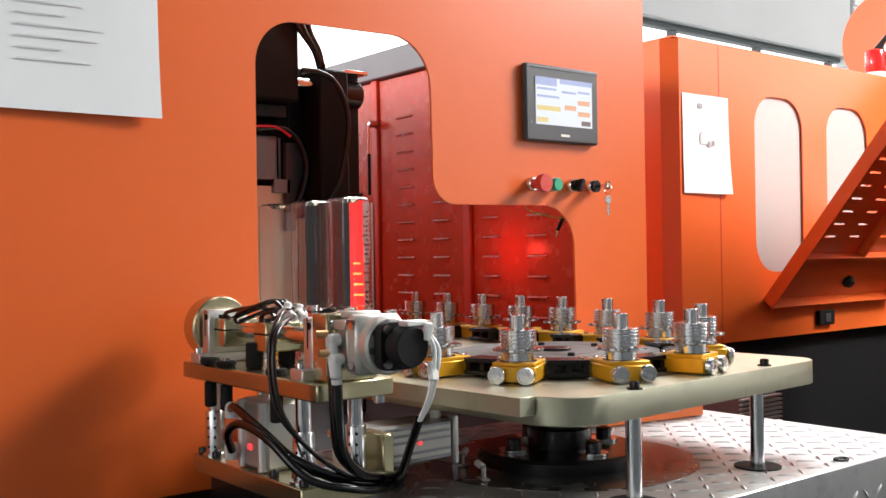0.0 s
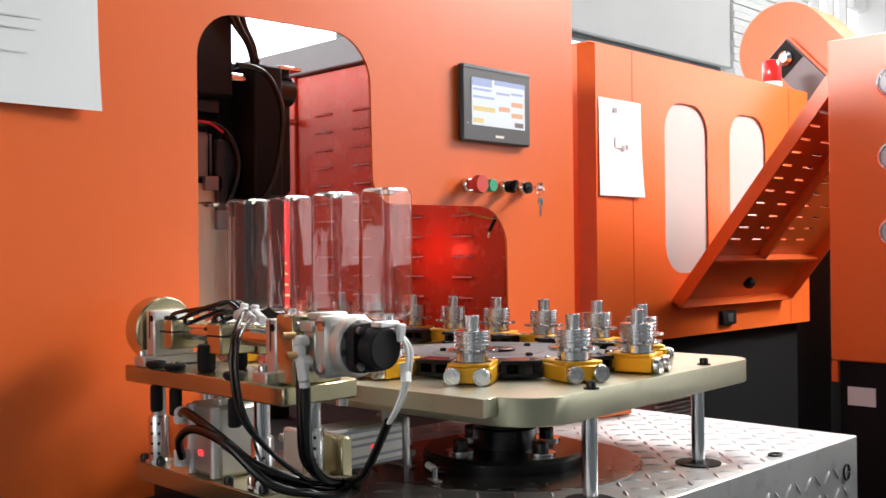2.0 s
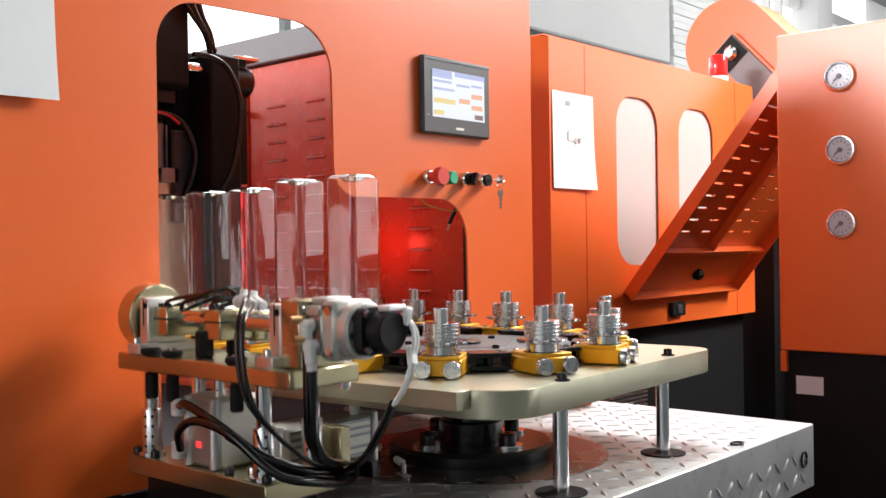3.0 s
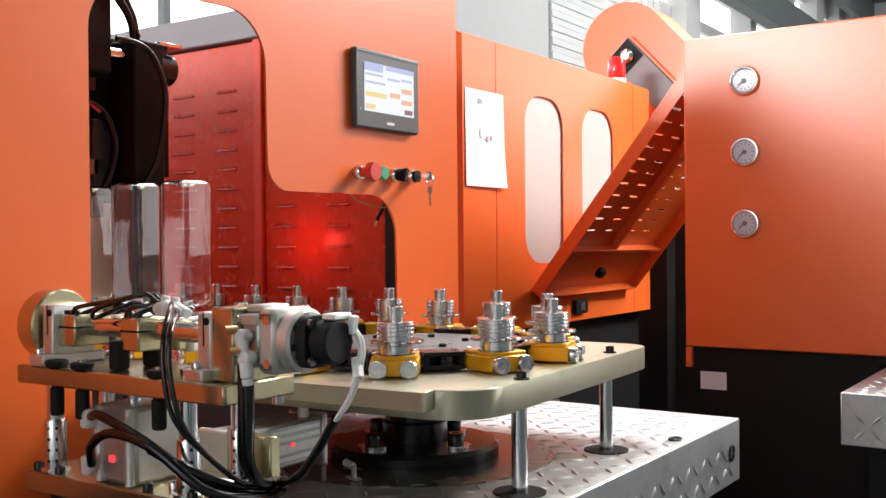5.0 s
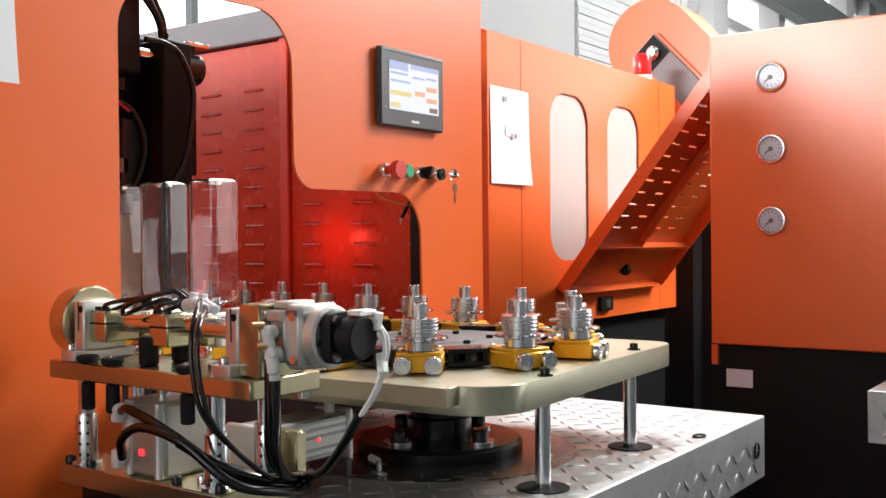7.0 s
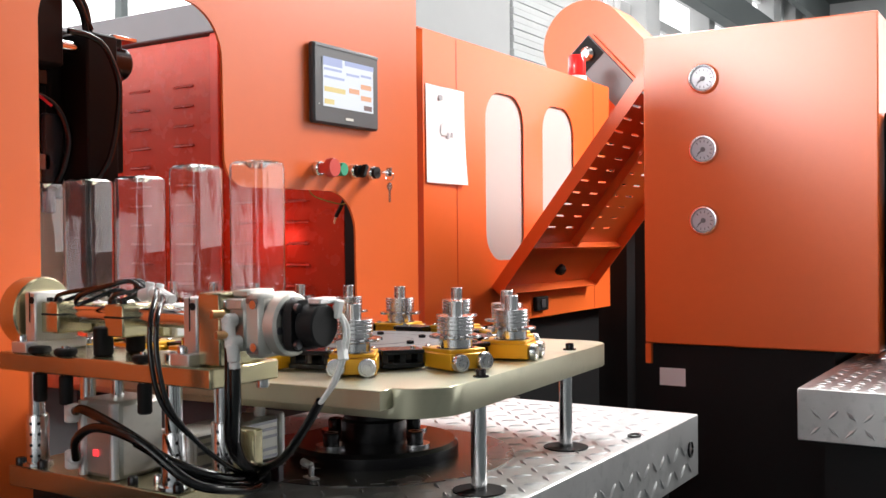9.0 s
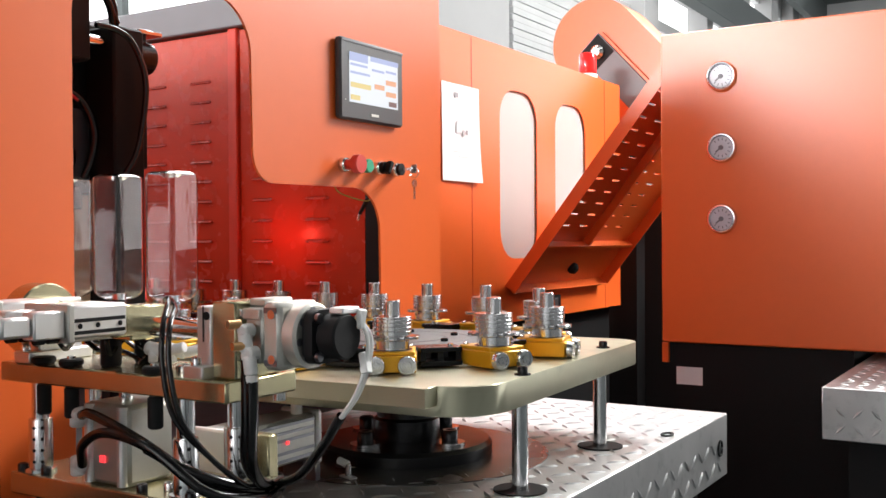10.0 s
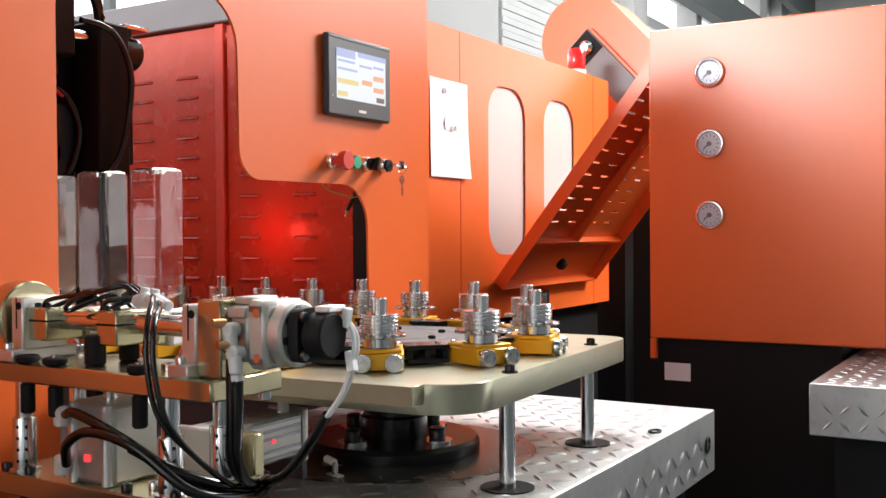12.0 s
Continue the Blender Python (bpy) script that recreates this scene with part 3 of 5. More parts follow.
# ---- panel fittings ----


def hmi():
    h = thing("touch_panel", "dark grey touch panel with a lit colourful screen", "touch panel", pose(0.004, 0, 1.399))
    rim = rounded(0, 0.212, 0, 0.156, (0.006,) * 4, 4)
    part("bezel", Shape().prism(rim, 0.0005, 0.016, UPY, 0.004), GREY_PLASTIC, h)
    part("bezel_rim", Shape().slab(0.003, 0.209, -0.0175, -0.016, 0.148, 0.153, 0.0005), BEZEL_RIM, h)
    part("logo_bar", Shape().slab(0.098, 0.123, -0.0172, -0.016, 0.012, 0.017), ALU, h)
    scr = part("screen", Shape().slab(0.027, 0.191, -0.0170, -0.0162, 0.034, 0.130), SCREEN_WHITE, h, "lit screen")
    y0, y1 = -0.0182, -0.0172

    def tile(name, a, b, c, d, mat):
        part(name, Shape().slab(0.027 + a * 0.164, 0.027 + b * 0.164, y0, y1, 0.130 - d * 0.096, 0.130 - c * 0.096), mat, scr)

    tile("title_bar", 0.0, 0.36, 0.0, 0.17, SCREEN_BLUE)
    tile("title_bar", 0.42, 1.0, 0.0, 0.10, SCREEN_BLUE)
    for a, b, c, mat in ((0.02, 0.40, 0.38, SCREEN_BLUE), (0.02, 0.42, 0.60, SCREEN_YELLOW), (0.02, 0.2, 0.85, SCREEN_YELLOW), (0.5, 0.70, 0.55, SCREEN_ORANGE), (0.74, 0.95, 0.42, SCREEN_ORANGE), (0.74, 0.95, 0.66, SCREEN_ORANGE), (0.80, 0.96, 0.86, SCREEN_DARK), (0.02, 0.35, 0.22, SCREEN_BLUE), (0.45, 0.7, 0.25, SCREEN_BLUE), (0.74, 0.95, 0.22, SCREEN_BLUE)):
        tile("button_tile", a, b, c, c + (0.10 if mat != SCREEN_BLUE else 0.045), mat)
    part("led", Shape().slab(0.014, 0.016, -0.0168, -0.016, 0.036, 0.038), WHITE_PLASTIC, h)
    return h


hmi()
OUT = pose(0, 0, 0, 90, 0, 0)  # turned parts pointing out of the panel


def button(name, x, label, category, cap, mat):
    b = thing(name, label, category, pose(x, -0.0005, 1.312))
    part("collar", Shape().lathe([(0.0145, 0), (0.0145, 0.010), (0.0125, 0.013)], OUT, 24), CHROME, b, "chrome collar")
    part("cap", cap, mat, b)
    return b


def controls():
    button("emergency_stop", 0.028, "red mushroom emergency stop button on the orange panel", "button", Shape().lathe([(0.010, 0.0135), (0.011, 0.026), (0.0175, 0.031), (0.0188, 0.040), (0.017, 0.046), (0.0, 0.048)], OUT, 28), RED_BTN)
    button("push_button", 0.081, "green push button with chrome collar", "button", Shape().lathe([(0.011, 0.0135), (0.0135, 0.018), (0.0135, 0.026), (0.012, 0.028), (0.0, 0.028)], OUT, 24), GREEN_BTN)
    s = button("selector_switch", 0.143, "black rotary selector switch with chrome collar", "switch", Shape().lathe([(0.012, 0.0135), (0.0125, 0.022), (0.0, 0.022)], OUT, 24), BLACK)
    part("lever", Shape().slab(-0.005, 0.005, -0.036, -0.0225, -0.014, 0.014, 0.002, pose(0, 0, 0, 0, 30, 0)), BLACK, s, "black lever")
    k = button("key_switch", 0.203, "black key switch with a small bunch of keys", "switch", Shape().lathe([(0.012, 0.0135), (0.0125, 0.020), (0.0, 0.020)], OUT, 24), BLACK)
    part("key", Shape().slab(-0.001, 0.001, -0.042, -0.0205, -0.003, 0.003).slab(-0.001, 0.001, -0.056, -0.042, -0.009, 0.009, 0.0009), STEEL, k, "steel key")
    ring = Shape().tube([(0.0, -0.050 + 0.010 * math.cos(a * 0.785), -0.008 + 0.010 * math.sin(a * 0.785)) for a in range(9)], 0.0009, 6, 3)
    part("key_ring", ring, STEEL, k)
    part("hanging_key", Shape().prism([(0.009 * math.cos(radians(a)), -0.030 + 0.009 * math.sin(radians(a))) for a in range(0, 360, 30)], 0.049, 0.0508, UPY).slab(-0.003, 0.003, -0.0508, -0.049, -0.062, -0.037), STEEL, k, "small steel key hanging down")
    return k


controls()


def sheet_of_paper(name, m, w, h, label, bars):
    p = thing(name, label, "paper", m)
    s = Shape()
    n = 12
    vs = []
    for i in range(n + 1):
        for j in range(n + 1):
            u, v = i / n, j / n
            lift = 0.002 + 0.010 * (1 - v) ** 3 * (0.3 + u) + 0.0012 * math.sin(7 * u + 3 * v)
            vs.append((u * w, -lift, v * h))
    fs = [(i * (n + 1) + j, (i + 1) * (n + 1) + j, (i + 1) * (n + 1) + j + 1, i * (n + 1) + j + 1) for i in range(n) for j in range(n)]
    s.add(vs, fs, True)
    s.add([(x, y + 0.0006, z) for x, y, z in vs], [f[::-1] for f in fs], True)
    sheet = part("sheet", s, PAPER, p)
    for u, v, du, dv, mat in bars:
        lift = 0.002 + 0.010 * (1 - v) ** 3 * (0.3 + u) + 0.003
        part("print_bar", Shape().slab(u * w, (u + du) * w, -lift + 0.0014, -lift + 0.0020, v * h, (v + dv) * h), mat, sheet)
    return p


random.seed(3)
sheet_of_paper("wall_notice", pose(-1.14, 0, 1.386), 0.385, 0.275, "white paper notice with faint print on the orange panel", [(0.06 + 0.4 * (i % 2), 0.92 - 0.06 * (i // 2), random.uniform(0.15, 0.35), 0.007, INK) for i in range(24)])
sheet_of_paper("wall_notice", pose(1.033, 0.398, 1.344), 0.226, 0.298, "white paper sheet with a small drawing taped to the orange housing", [(0.32, 0.86, 0.10, 0.05, INK_DARK), (0.36, 0.50, 0.22, 0.11, INK), (0.40, 0.52, 0.10, 0.11, INK), (0.52, 0.47, 0.05, 0.06, INK_DARK), (0.62, 0.49, 0.05, 0.05, INK_DARK), (0.2, 0.30, 0.3, 0.008, INK), (0.4, 0.25, 0.35, 0.008, INK)])

# ---- inside of the machine ----


def blow_station():
    b = thing("transfer_station", "black upright column with a dark box, hoses and grey cover plate", "machine unit")
    part("column", Shape().slab(-0.326, -0.258, 0.224, 0.300, 0.992, 1.545, 0.004), BLACK, b, "black upright column")
    part("upper_box", Shape().slab(-0.66, -0.372, 0.224, 0.42, 1.474, 1.84, 0.005), BLACK, b, "black box")
    part("column_back", Shape().slab(-0.345, -0.258, 0.301, 0.318, 0.992, 1.556, 0.003).slab(-0.2575, -0.182, 0.301, 0.318, 1.305, 1.556, 0.003), BLACK, b, "black back sheet of the column")
    part("round_head", Shape().rod((-0.257, 0.270, 1.505), (-0.205, 0.270, 1.505), 0.030, 24, 0.006), BLACK_STEEL, b)
    part("head_lip", Shape().slab(-0.250, -0.196, 0.245, 0.300, 1.5460, 1.5535, 0.001), STEEL, b, "bright steel lip")
    part("roller", Shape().rod((-0.372, 0.25, 1.516), (-0.326, 0.25, 1.516), 0.010, 16), STEEL, b, "bright steel roller")
    # black sheet added to fill the dark gap left of the column
    part("gap_fill_sheet", Shape().slab(-0.375, -0.346, 0.310, 0.33, 0.992, 1.60, 0.002), BLACK, b)
    part("lower_bar", Shape().slab(-0.60, -0.38, 0.26, 0.33, 1.445, 1.472, 0.002), BLACK_STEEL, b, "dark steel cross bar")
    part("cover_plate", Shape().slab(-0.56, -0.380, 0.300, 0.312, 1.326, 1.415, 0.002), DARK_STEEL, b, "dark grey cover plate")
    part("upper_dark_plate", Shape().slab(-0.56, -0.376, 0.314, 0.326, 1.300, 1.473, 0.002), BLACK, b)
    part("tan_block", Shape().slab(-0.40, -0.362, 0.280, 0.2915, 1.300, 1.328, 0.001), DARK_STEEL, b, "small dark block")
    for k in range(30):
        part("belt_tooth", Shape().slab(-0.3785, -0.3755, 0.296, 0.300, 1.292 + k * 0.004, 1.2945 + k * 0.004), ALU_BRIGHT, b)
    part("slide_cover", Shape().slab(-0.374, -0.332, 0.280, 0.2915, 1.25, 1.40, 0.003), material("blue_black_cover", (0.02, 0.026, 0.034), 0.3), b, "blue-black cover")
    part("guide_plate", Shape().slab(-0.58, -0.325, 0.292, 0.2985, 1.00, 1.314, 0.001), REFLECT_PLATE, b, "polished guide plate tinted with an orange reflection")
    part("clamp_block", Shape().slab(-0.375, -0.352, 0.278, 0.2915, 1.225, 1.262, 0.002), DARK_STEEL, b)
    part("rear_rod", Shape().rod((-0.238, 0.30, 0.992), (-0.238, 0.30, 1.46), 0.007, 14), CHROME, b, "polished steel rod")
    for pts, r in (([(-0.385, 0.215, 1.66), (-0.365, 0.215, 1.61), (-0.338, 0.22, 1.575), (-0.318, 0.235, 1.548)], 0.007), ([(-0.365, 0.215, 1.66), (-0.352, 0.215, 1.61), (-0.330, 0.22, 1.578), (-0.308, 0.24, 1.548)], 0.006), ([(-0.40, 0.215, 1.66), (-0.378, 0.215, 1.615), (-0.342, 0.22, 1.58), (-0.312, 0.23, 1.55)], 0.005)):
        part("hose", Shape().tube(pts, r), RUBBER, b, "black hose")
    part("hose", Shape().tube([(-0.372, 0.214, 1.535), (-0.330, 0.210, 1.532), (-0.298, 0.206, 1.512), (-0.274, 0.204, 1.455), (-0.279, 0.204, 1.385), (-0.294, 0.206, 1.322), (-0.315, 0.215, 1.28)], 0.0055), RUBBER, b, "black hose")
    part("hose", Shape().tube([(-0.440, 0.280, 1.424), (-0.385, 0.276, 1.428), (-0.348, 0.272, 1.405), (-0.330, 0.270, 1.358), (-0.338, 0.272, 1.31), (-0.352, 0.28, 1.27)], 0.0070), RUBBER, b, "black hose")
    part("red_hose", Shape().tube([(-0.50, 0.268, 1.415), (-0.448, 0.266, 1.426), (-0.401, 0.264, 1.427), (-0.370, 0.264, 1.411)], 0.0030), RED_HOSE, b, "thin red air hose")
    return b


blow_station()


def heater_bank():
    """Lamp housing on the near side inside, whose glow reddens the sheets."""
    h = thing("heater_bank", "dark heater housing with red lamps inside the machine", "heater")
    part("housing", Shape().slab(0.19, 0.25, 1.5, 2.4, 0.9, 1.35, 0.004), BLACK, h)
    for i in range(3):
        part("lamp_tube", Shape().rod((0.185, 1.52, 1.0 + i * 0.12), (0.185, 2.38, 1.0 + i * 0.12), 0.006, 10), LED_RED, h, "glowing red tube")
    return h


heater_bank()


def oven_lamp_box():
    """The glowing mouth of the oven, seen beside the column."""
    h = thing("oven_lamp_box", "dark lamp box with glowing red lamps behind the column", "heater")
    part("housing", Shape().slab(-0.020, 0.036, 0.608, 0.66, 0.782, 1.33, 0.003), BLACK, h)
    # the lamps' red light on the reflector is put in as emission
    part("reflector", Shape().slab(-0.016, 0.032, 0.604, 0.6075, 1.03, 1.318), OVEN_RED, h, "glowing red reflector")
    for k in range(5):
        part("lamp_tube", Shape().rod((0.004, 0.600, 1.05 + 0.026 * k), (0.029 - 0.003 * k, 0.600, 1.05 + 0.026 * k), 0.0028, 10), OVEN_HOT, h, "glowing orange lamp tube")
    return h


oven_lamp_box()


def scale_strip():
    """A pale strip with dark marks standing beside the oven."""
    c = thing("marked_strip", "pale upright strip with a row of dark marks", "strip")
    part("strip", Shape().slab(0.372, 0.3765, 1.045, 1.115, 0.95, 1.335, 0.001), FITTING, c)
    for k in range(22):
        part("mark", Shape().slab(0.3705, 0.3715, 1.062, 1.098 - 0.012 * (k % 2), 1.00 + k * 0.0145, 1.006 + k * 0.0145), BLACK, c)
    return c


scale_strip()


def gas_strut():
    s = thing("door_strut", "black gas strut with a thin green wire behind the panel", "strut")
    part("tube", Shape().rod((0.160, 0.03, 1.262), (0.165, 0.06, 1.222), 0.0042, 12), BLACK, s)
    part("end_fitting", Shape().rod((0.165, 0.06, 1.222), (0.166, 0.066, 1.208), 0.003, 10), STEEL, s)
    part("wire", Shape().tube([(0.02, 0.02, 1.285), (0.04, 0.02, 1.262), (0.08, 0.02, 1.252), (0.13, 0.02, 1.246), (0.16, 0.028, 1.250)], 0.0012, 6), material("green_wire", (0.25, 0.3, 0.03), 0.5), s, "yellow-green wire")
    return s


gas_strut()


def door_stay():
    s = thing("door_stay", "black gas stay with a steel ball joint on the slotted door", "strut")
    part("tube", Shape().rod((0.345, 1.03, 1.355), (0.345, 1.03, 1.48), 0.005, 12), BLACK, s)
    part("rod", Shape().rod((0.345, 1.03, 1.48), (0.345, 1.03, 1.566), 0.003, 10), STEEL, s)
    part("ball_joint", Shape().rod((0.345, 1.03, 1.57), (0.379, 1.03, 1.57), 0.011, 14, 0.004), STEEL, s, "steel ball joint")
    return s


door_stay()

# ---- the turntable ----
TOP = 0.988


def table():
    t = thing("turntable_plate", "thick yellow-zinc steel plate with rounded corners on posts", "table")
    turn = pose(-0.1, -0.557, 0) @ pose(0, 0, 0, 0, 0, 3.4)
    part("plate", Shape().prism(rounded(-0.372, 0.276, -0.008, 0.80, (0.075, 0.05, 0, 0)), TOP - 0.038, TOP, turn, 0.0012), ZINC_SATIN, t)
    part("edge_slab", Shape().slab(-0.402, -0.3725, 0.052, 0.62, TOP - 0.024, TOP + 0.001, 0.001, turn), ZINC_SATIN, t, "bolted edge slab")
    for x, y in POSTS:
        part("post", Shape().rod((x, y, PLAT_Z - 0.05), (x, y, TOP - 0.038), 0.0108, 20), CHROME, t, "polished steel post")
    for x, y in ((0.020, -0.538), (-0.332, -0.571), (0.13, 0.1)):
        part("screw", screw(Shape().lathe([(0.011, 0), (0.011, 0.002)], pose(x, y, TOP), 16), x, y, TOP + 0.002), BLACK_STEEL, t, "black cap screw")
    hub = part("hub_flange", Shape().lathe([(0.132, 0), (0.134, 0.004), (0.134, 0.030), (0.129, 0.036), (0.060, 0.036)], pose(HX, HY, PLAT_Z - 0.012), 48), BLACK_STEEL, t, "black flange")
    part("hub_shaft", Shape().lathe([(0.052, 0), (0.052, 0.03), (0.047, 0.034), (0.047, 0.0925)], pose(HX, HY, PLAT_Z + 0.0245), 32), BLACK_STEEL, t, "black hub")
    for a in (80, 170, 260, 350):
        x, y = HX + 0.090 * math.cos(radians(a)), HY + 0.090 * math.sin(radians(a))
        part("washer", Shape().lathe([(0.0235, 0), (0.0235, 0.0035), (0.009, 0.0035)], pose(x, y, PLAT_Z + 0.0245), 20), STEEL, hub, "steel washer")
        part("bolt", screw(Shape(), x, y, PLAT_Z + 0.028, 0.0125, 0.018), BLACK_STEEL, hub, "black bolt")
    return t


table()

# chain course: s runs along the chain, 0 where the arc meets the outgoing straight
PITCH, RC, RM = 0.121, 0.1953, 0.243
PHASE = 0.0199  # of the chain at the start


def course(s, r=RM):
    """Pose at chain length s: +x points out of the loop."""
    if s >= 0:
        return pose(AX + r, AY + s, 0, 0, 0, 0)
    if s > -math.pi * RC:
        a = s / RC
        return pose(AX + r * math.cos(a), AY + r * math.sin(a), 0, 0, 0, math.degrees(a))
    return pose(AX - r, AY + (-s - math.pi * RC), 0, 0, 0, -180)


def sprocket():
    s = thing("sprocket_wheel", "grey turned sprocket wheel with dark hub cap", "sprocket", pose(AX, AY, TOP + 0.0045))
    teeth = []
    for i in range(48):
        a = 2 * math.pi * i / 48
        r = 0.182 if i % 4 < 2 else 0.174
        teeth.append((r * math.cos(a), r * math.sin(a)))
    part("wheel", Shape().prism(teeth, 0, 0.016), SPROCKET, s)
    part("turned_face", Shape().lathe([(0.165, 0.0162), (0.165, 0.0172), (0.117, 0.0172), (0.1165, 0.0164), (0.1135, 0.0164), (0.113, 0.0172), (0.077, 0.0172), (0.0765, 0.0164), (0.0735, 0.0164), (0.073, 0.0176), (0.050, 0.0176)], None, 56), SPROCKET, s)
    part("hub_cap", Shape().lathe([(0.026, 0.0178), (0.026, 0.0215), (0.022, 0.023)], None, 32), BLACK_STEEL, s, "black hub cap")
    for i in range(6):
        a = radians(60 * i)
        part("screw", screw(Shape(), 0.095 * math.cos(a), 0.095 * math.sin(a), 0.0174, 0.006, 0.005), BLACK_STEEL, s)
    return s


wheel = sprocket()


def carrier():
    """A yellow carrier block with its turned mandrel and two rollers; +x points outwards."""
    c = thing("mandrel_carrier", "yellow carrier block with a turned steel mandrel and two rollers", "carrier", group="mandrels on the chain")
    z = TOP + 0.002
    part("block", Shape().slab(-0.036, 0.034, -0.033, 0.033, z, z + 0.0225, 0.0015).slab(-0.040, 0.030, -0.031, 0.031, z + 0.0226, z + 0.028, 0.001), YELLOW, c)
    spindle = part("spindle", Shape().lathe([(0.0215, 0), (0.0235, 0.0006), (0.0235, 0.0120), (0.0225, 0.0128), (0.0205, 0.0128), (0.0205, 0.0452), (0.0130, 0.0456)], pose(0, 0, z + 0.0283), 32), STEEL, c, "turned steel mandrel")
    gear = []
    for i in range(16):
        for da, r in ((-0.34, 0.0280), (-0.22, 0.0375), (0.22, 0.0375), (0.34, 0.0280)):
            a = 2 * math.pi * (i + da) / 16
            gear.append((r * math.cos(a), r * math.sin(a)))
    part("toothed_ring", Shape().prism(gear, z + 0.0428, z + 0.0468, None, 0.0005), STEEL, spindle)
    for z0, z1, r in ((0.0482, 0.0540, 0.0262), (0.0550, 0.0598, 0.0268), (0.0608, 0.0654, 0.0268), (0.0664, 0.0702, 0.0268), (0.0712, 0.0735, 0.0268)):
        part("disc", Shape().lathe([(0.0207, z0), (r - 0.0006, z0), (r, z0 + 0.0006), (r, z1 - 0.0006), (r - 0.0006, z1), (0.0207, z1)], pose(0, 0, z), 32), STEEL, spindle)
    part("pin", Shape().lathe([(0.0108, 0), (0.0108, 0.0200), (0.0098, 0.0210)], pose(0, 0, z + 0.0739), 28), STEEL, spindle)
    for y in (-0.021, 0.021):
        r = part("roller", Shape().lathe([(0.006, 0), (0.0128, 0.002), (0.0128, 0.0095), (0.0118, 0.0108), (0.0092, 0.0108), (0.0088, 0.0092), (0.0062, 0.0092), (0.0058, 0.0112), (0.0030, 0.0112), (0.0028, 0.0100)], pose(0.0345, y, z + 0.0105, 0, 90, 0), 24), STEEL, c, "steel guide roller")
    part("seat_ring", Shape().lathe([(0.0275, 0), (0.0275, 0.0006), (0.0238, 0.0006)], pose(0, 0, z + 0.0281), 28), BLACK_STEEL, c, "dark seat ring")
    for y in (-0.024, 0.024):
        part("rivet", Shape().lathe([(0.004, 0), (0.004, 0.0025), (0.003, 0.003)], pose(-0.034, y, z + 0.0282), 10), STEEL, c)
    return c


def chain_link():
    c = thing("chain_link", "black steel chain link between the yellow carriers", "chain link", group="links of the chain")
    z = TOP + 0.0025
    s = Shape().slab(-0.022, 0.022, -0.031, 0.031, z, z + 0.007, 0.001).slab(-0.022, 0.022, -0.031, 0.031, z + 0.019, z + 0.026, 0.001)
    part("link_frame", s, BLACK_STEEL, c)
    for y in (-0.026, 0.0, 0.026):
        part("spacer", Shape().slab(-0.015, 0.018, y - 0.004, y + 0.004, z + 0.007, z + 0.019), BLACK_STEEL, c)
    part("pin_head", Shape().lathe([(0.004, 0), (0.004, 0.003), (0.0, 0.003)], pose(0, 0.02, z + 0.026), 10), STEEL, c)
    return c


def section(h, corner, seg):
    """Outline of a square of half width h with rounded corners, seg points."""
    corner = min(h, corner)
    per, pts = seg // 4, []
    for q in range(4):
        for i in range(per):
            a = radians(90 * q + 90 * i / (per - 1))
            sx, sy = (1, -1, -1, 1)[q], (1, 1, -1, -1)[q]
            pts.append((sx * (h - corner) + corner * math.cos(a), sy * (h - corner) + corner * math.sin(a)))
    return pts


def bottle():
    """A clear square bottle, neck down; the origin is at the grip height of its neck."""
    b = thing("square_bottle", "clear plastic square bottle held neck down", "bottle", group="clear square bottles")
    half = 0.0300
    levels = [(0.0125, 1, -0.024), (0.0125, 1, -0.004), (0.0165, 1, -0.003), (0.0165, 1, 0.001), (0.0125, 1, 0.002), (0.0125, 1, 0.010), (0.017, 0.9, 0.013), (0.025, 0.55, 0.018), (half - 0.001, 0.36, 0.024), (half, 0.32, 0.031), (half, 0.30, 0.110), (half, 0.30, 0.202), (half - 0.001, 0.34, 0.208), (half - 0.005, 0.45, 0.2115), (half - 0.010, 0.6, 0.2115), (0.012, 1, 0.203)]
    wall, seg = 0.0007, 72
    for name, first, last, mat_label in (("neck", 0, 6, "clear threaded neck"), ("body", 6, 12, ""), ("bottom", 12, 15, "clear pushed-up bottom")):
        vs, fs = [], []
        rings = levels[first:last + 1]
        count = len(rings)
        for inset in (0.0, wall):
            for k, (h, rf, z) in enumerate(rings):
                if name == "bottom":
                    z = z - inset * min(1, k)
                if k == 0 and first:
                    z += 0.00003
                vs += [(x, y, z) for x, y in section(h - inset, min(1.0, rf) * h - inset * 0.5, seg)]
        for side in (0, count):
            for k in range(side, side + count - 1):
                for i in range(seg):
                    j = (i + 1) % seg
                    quad = (k * seg + i, k * seg + j, (k + 1) * seg + j, (k + 1) * seg + i)
                    fs.append(quad if side == 0 else quad[::-1])
        for k in ((0, count - 1) if name != "bottom" else (0,)):
            for i in range(seg):
                j = (i + 1) % seg
                fs.append((k * seg + i, k * seg + j, (count + k) * seg + j, (count + k) * seg + i))
        if name == "bottom":
            for side in (count - 1, 2 * count - 1):
                fs.append(tuple(side * seg + i for i in range(seg)))
        part(name, Shape().add(vs, fs, True), CLEAR, b, mat_label).visible_shadow = False
    return b


N_FIRST, N_COUNT = -6, 26  # carriers by place on the chain
carriers, links = [], []
proto_c, proto_l = carrier(), chain_link()
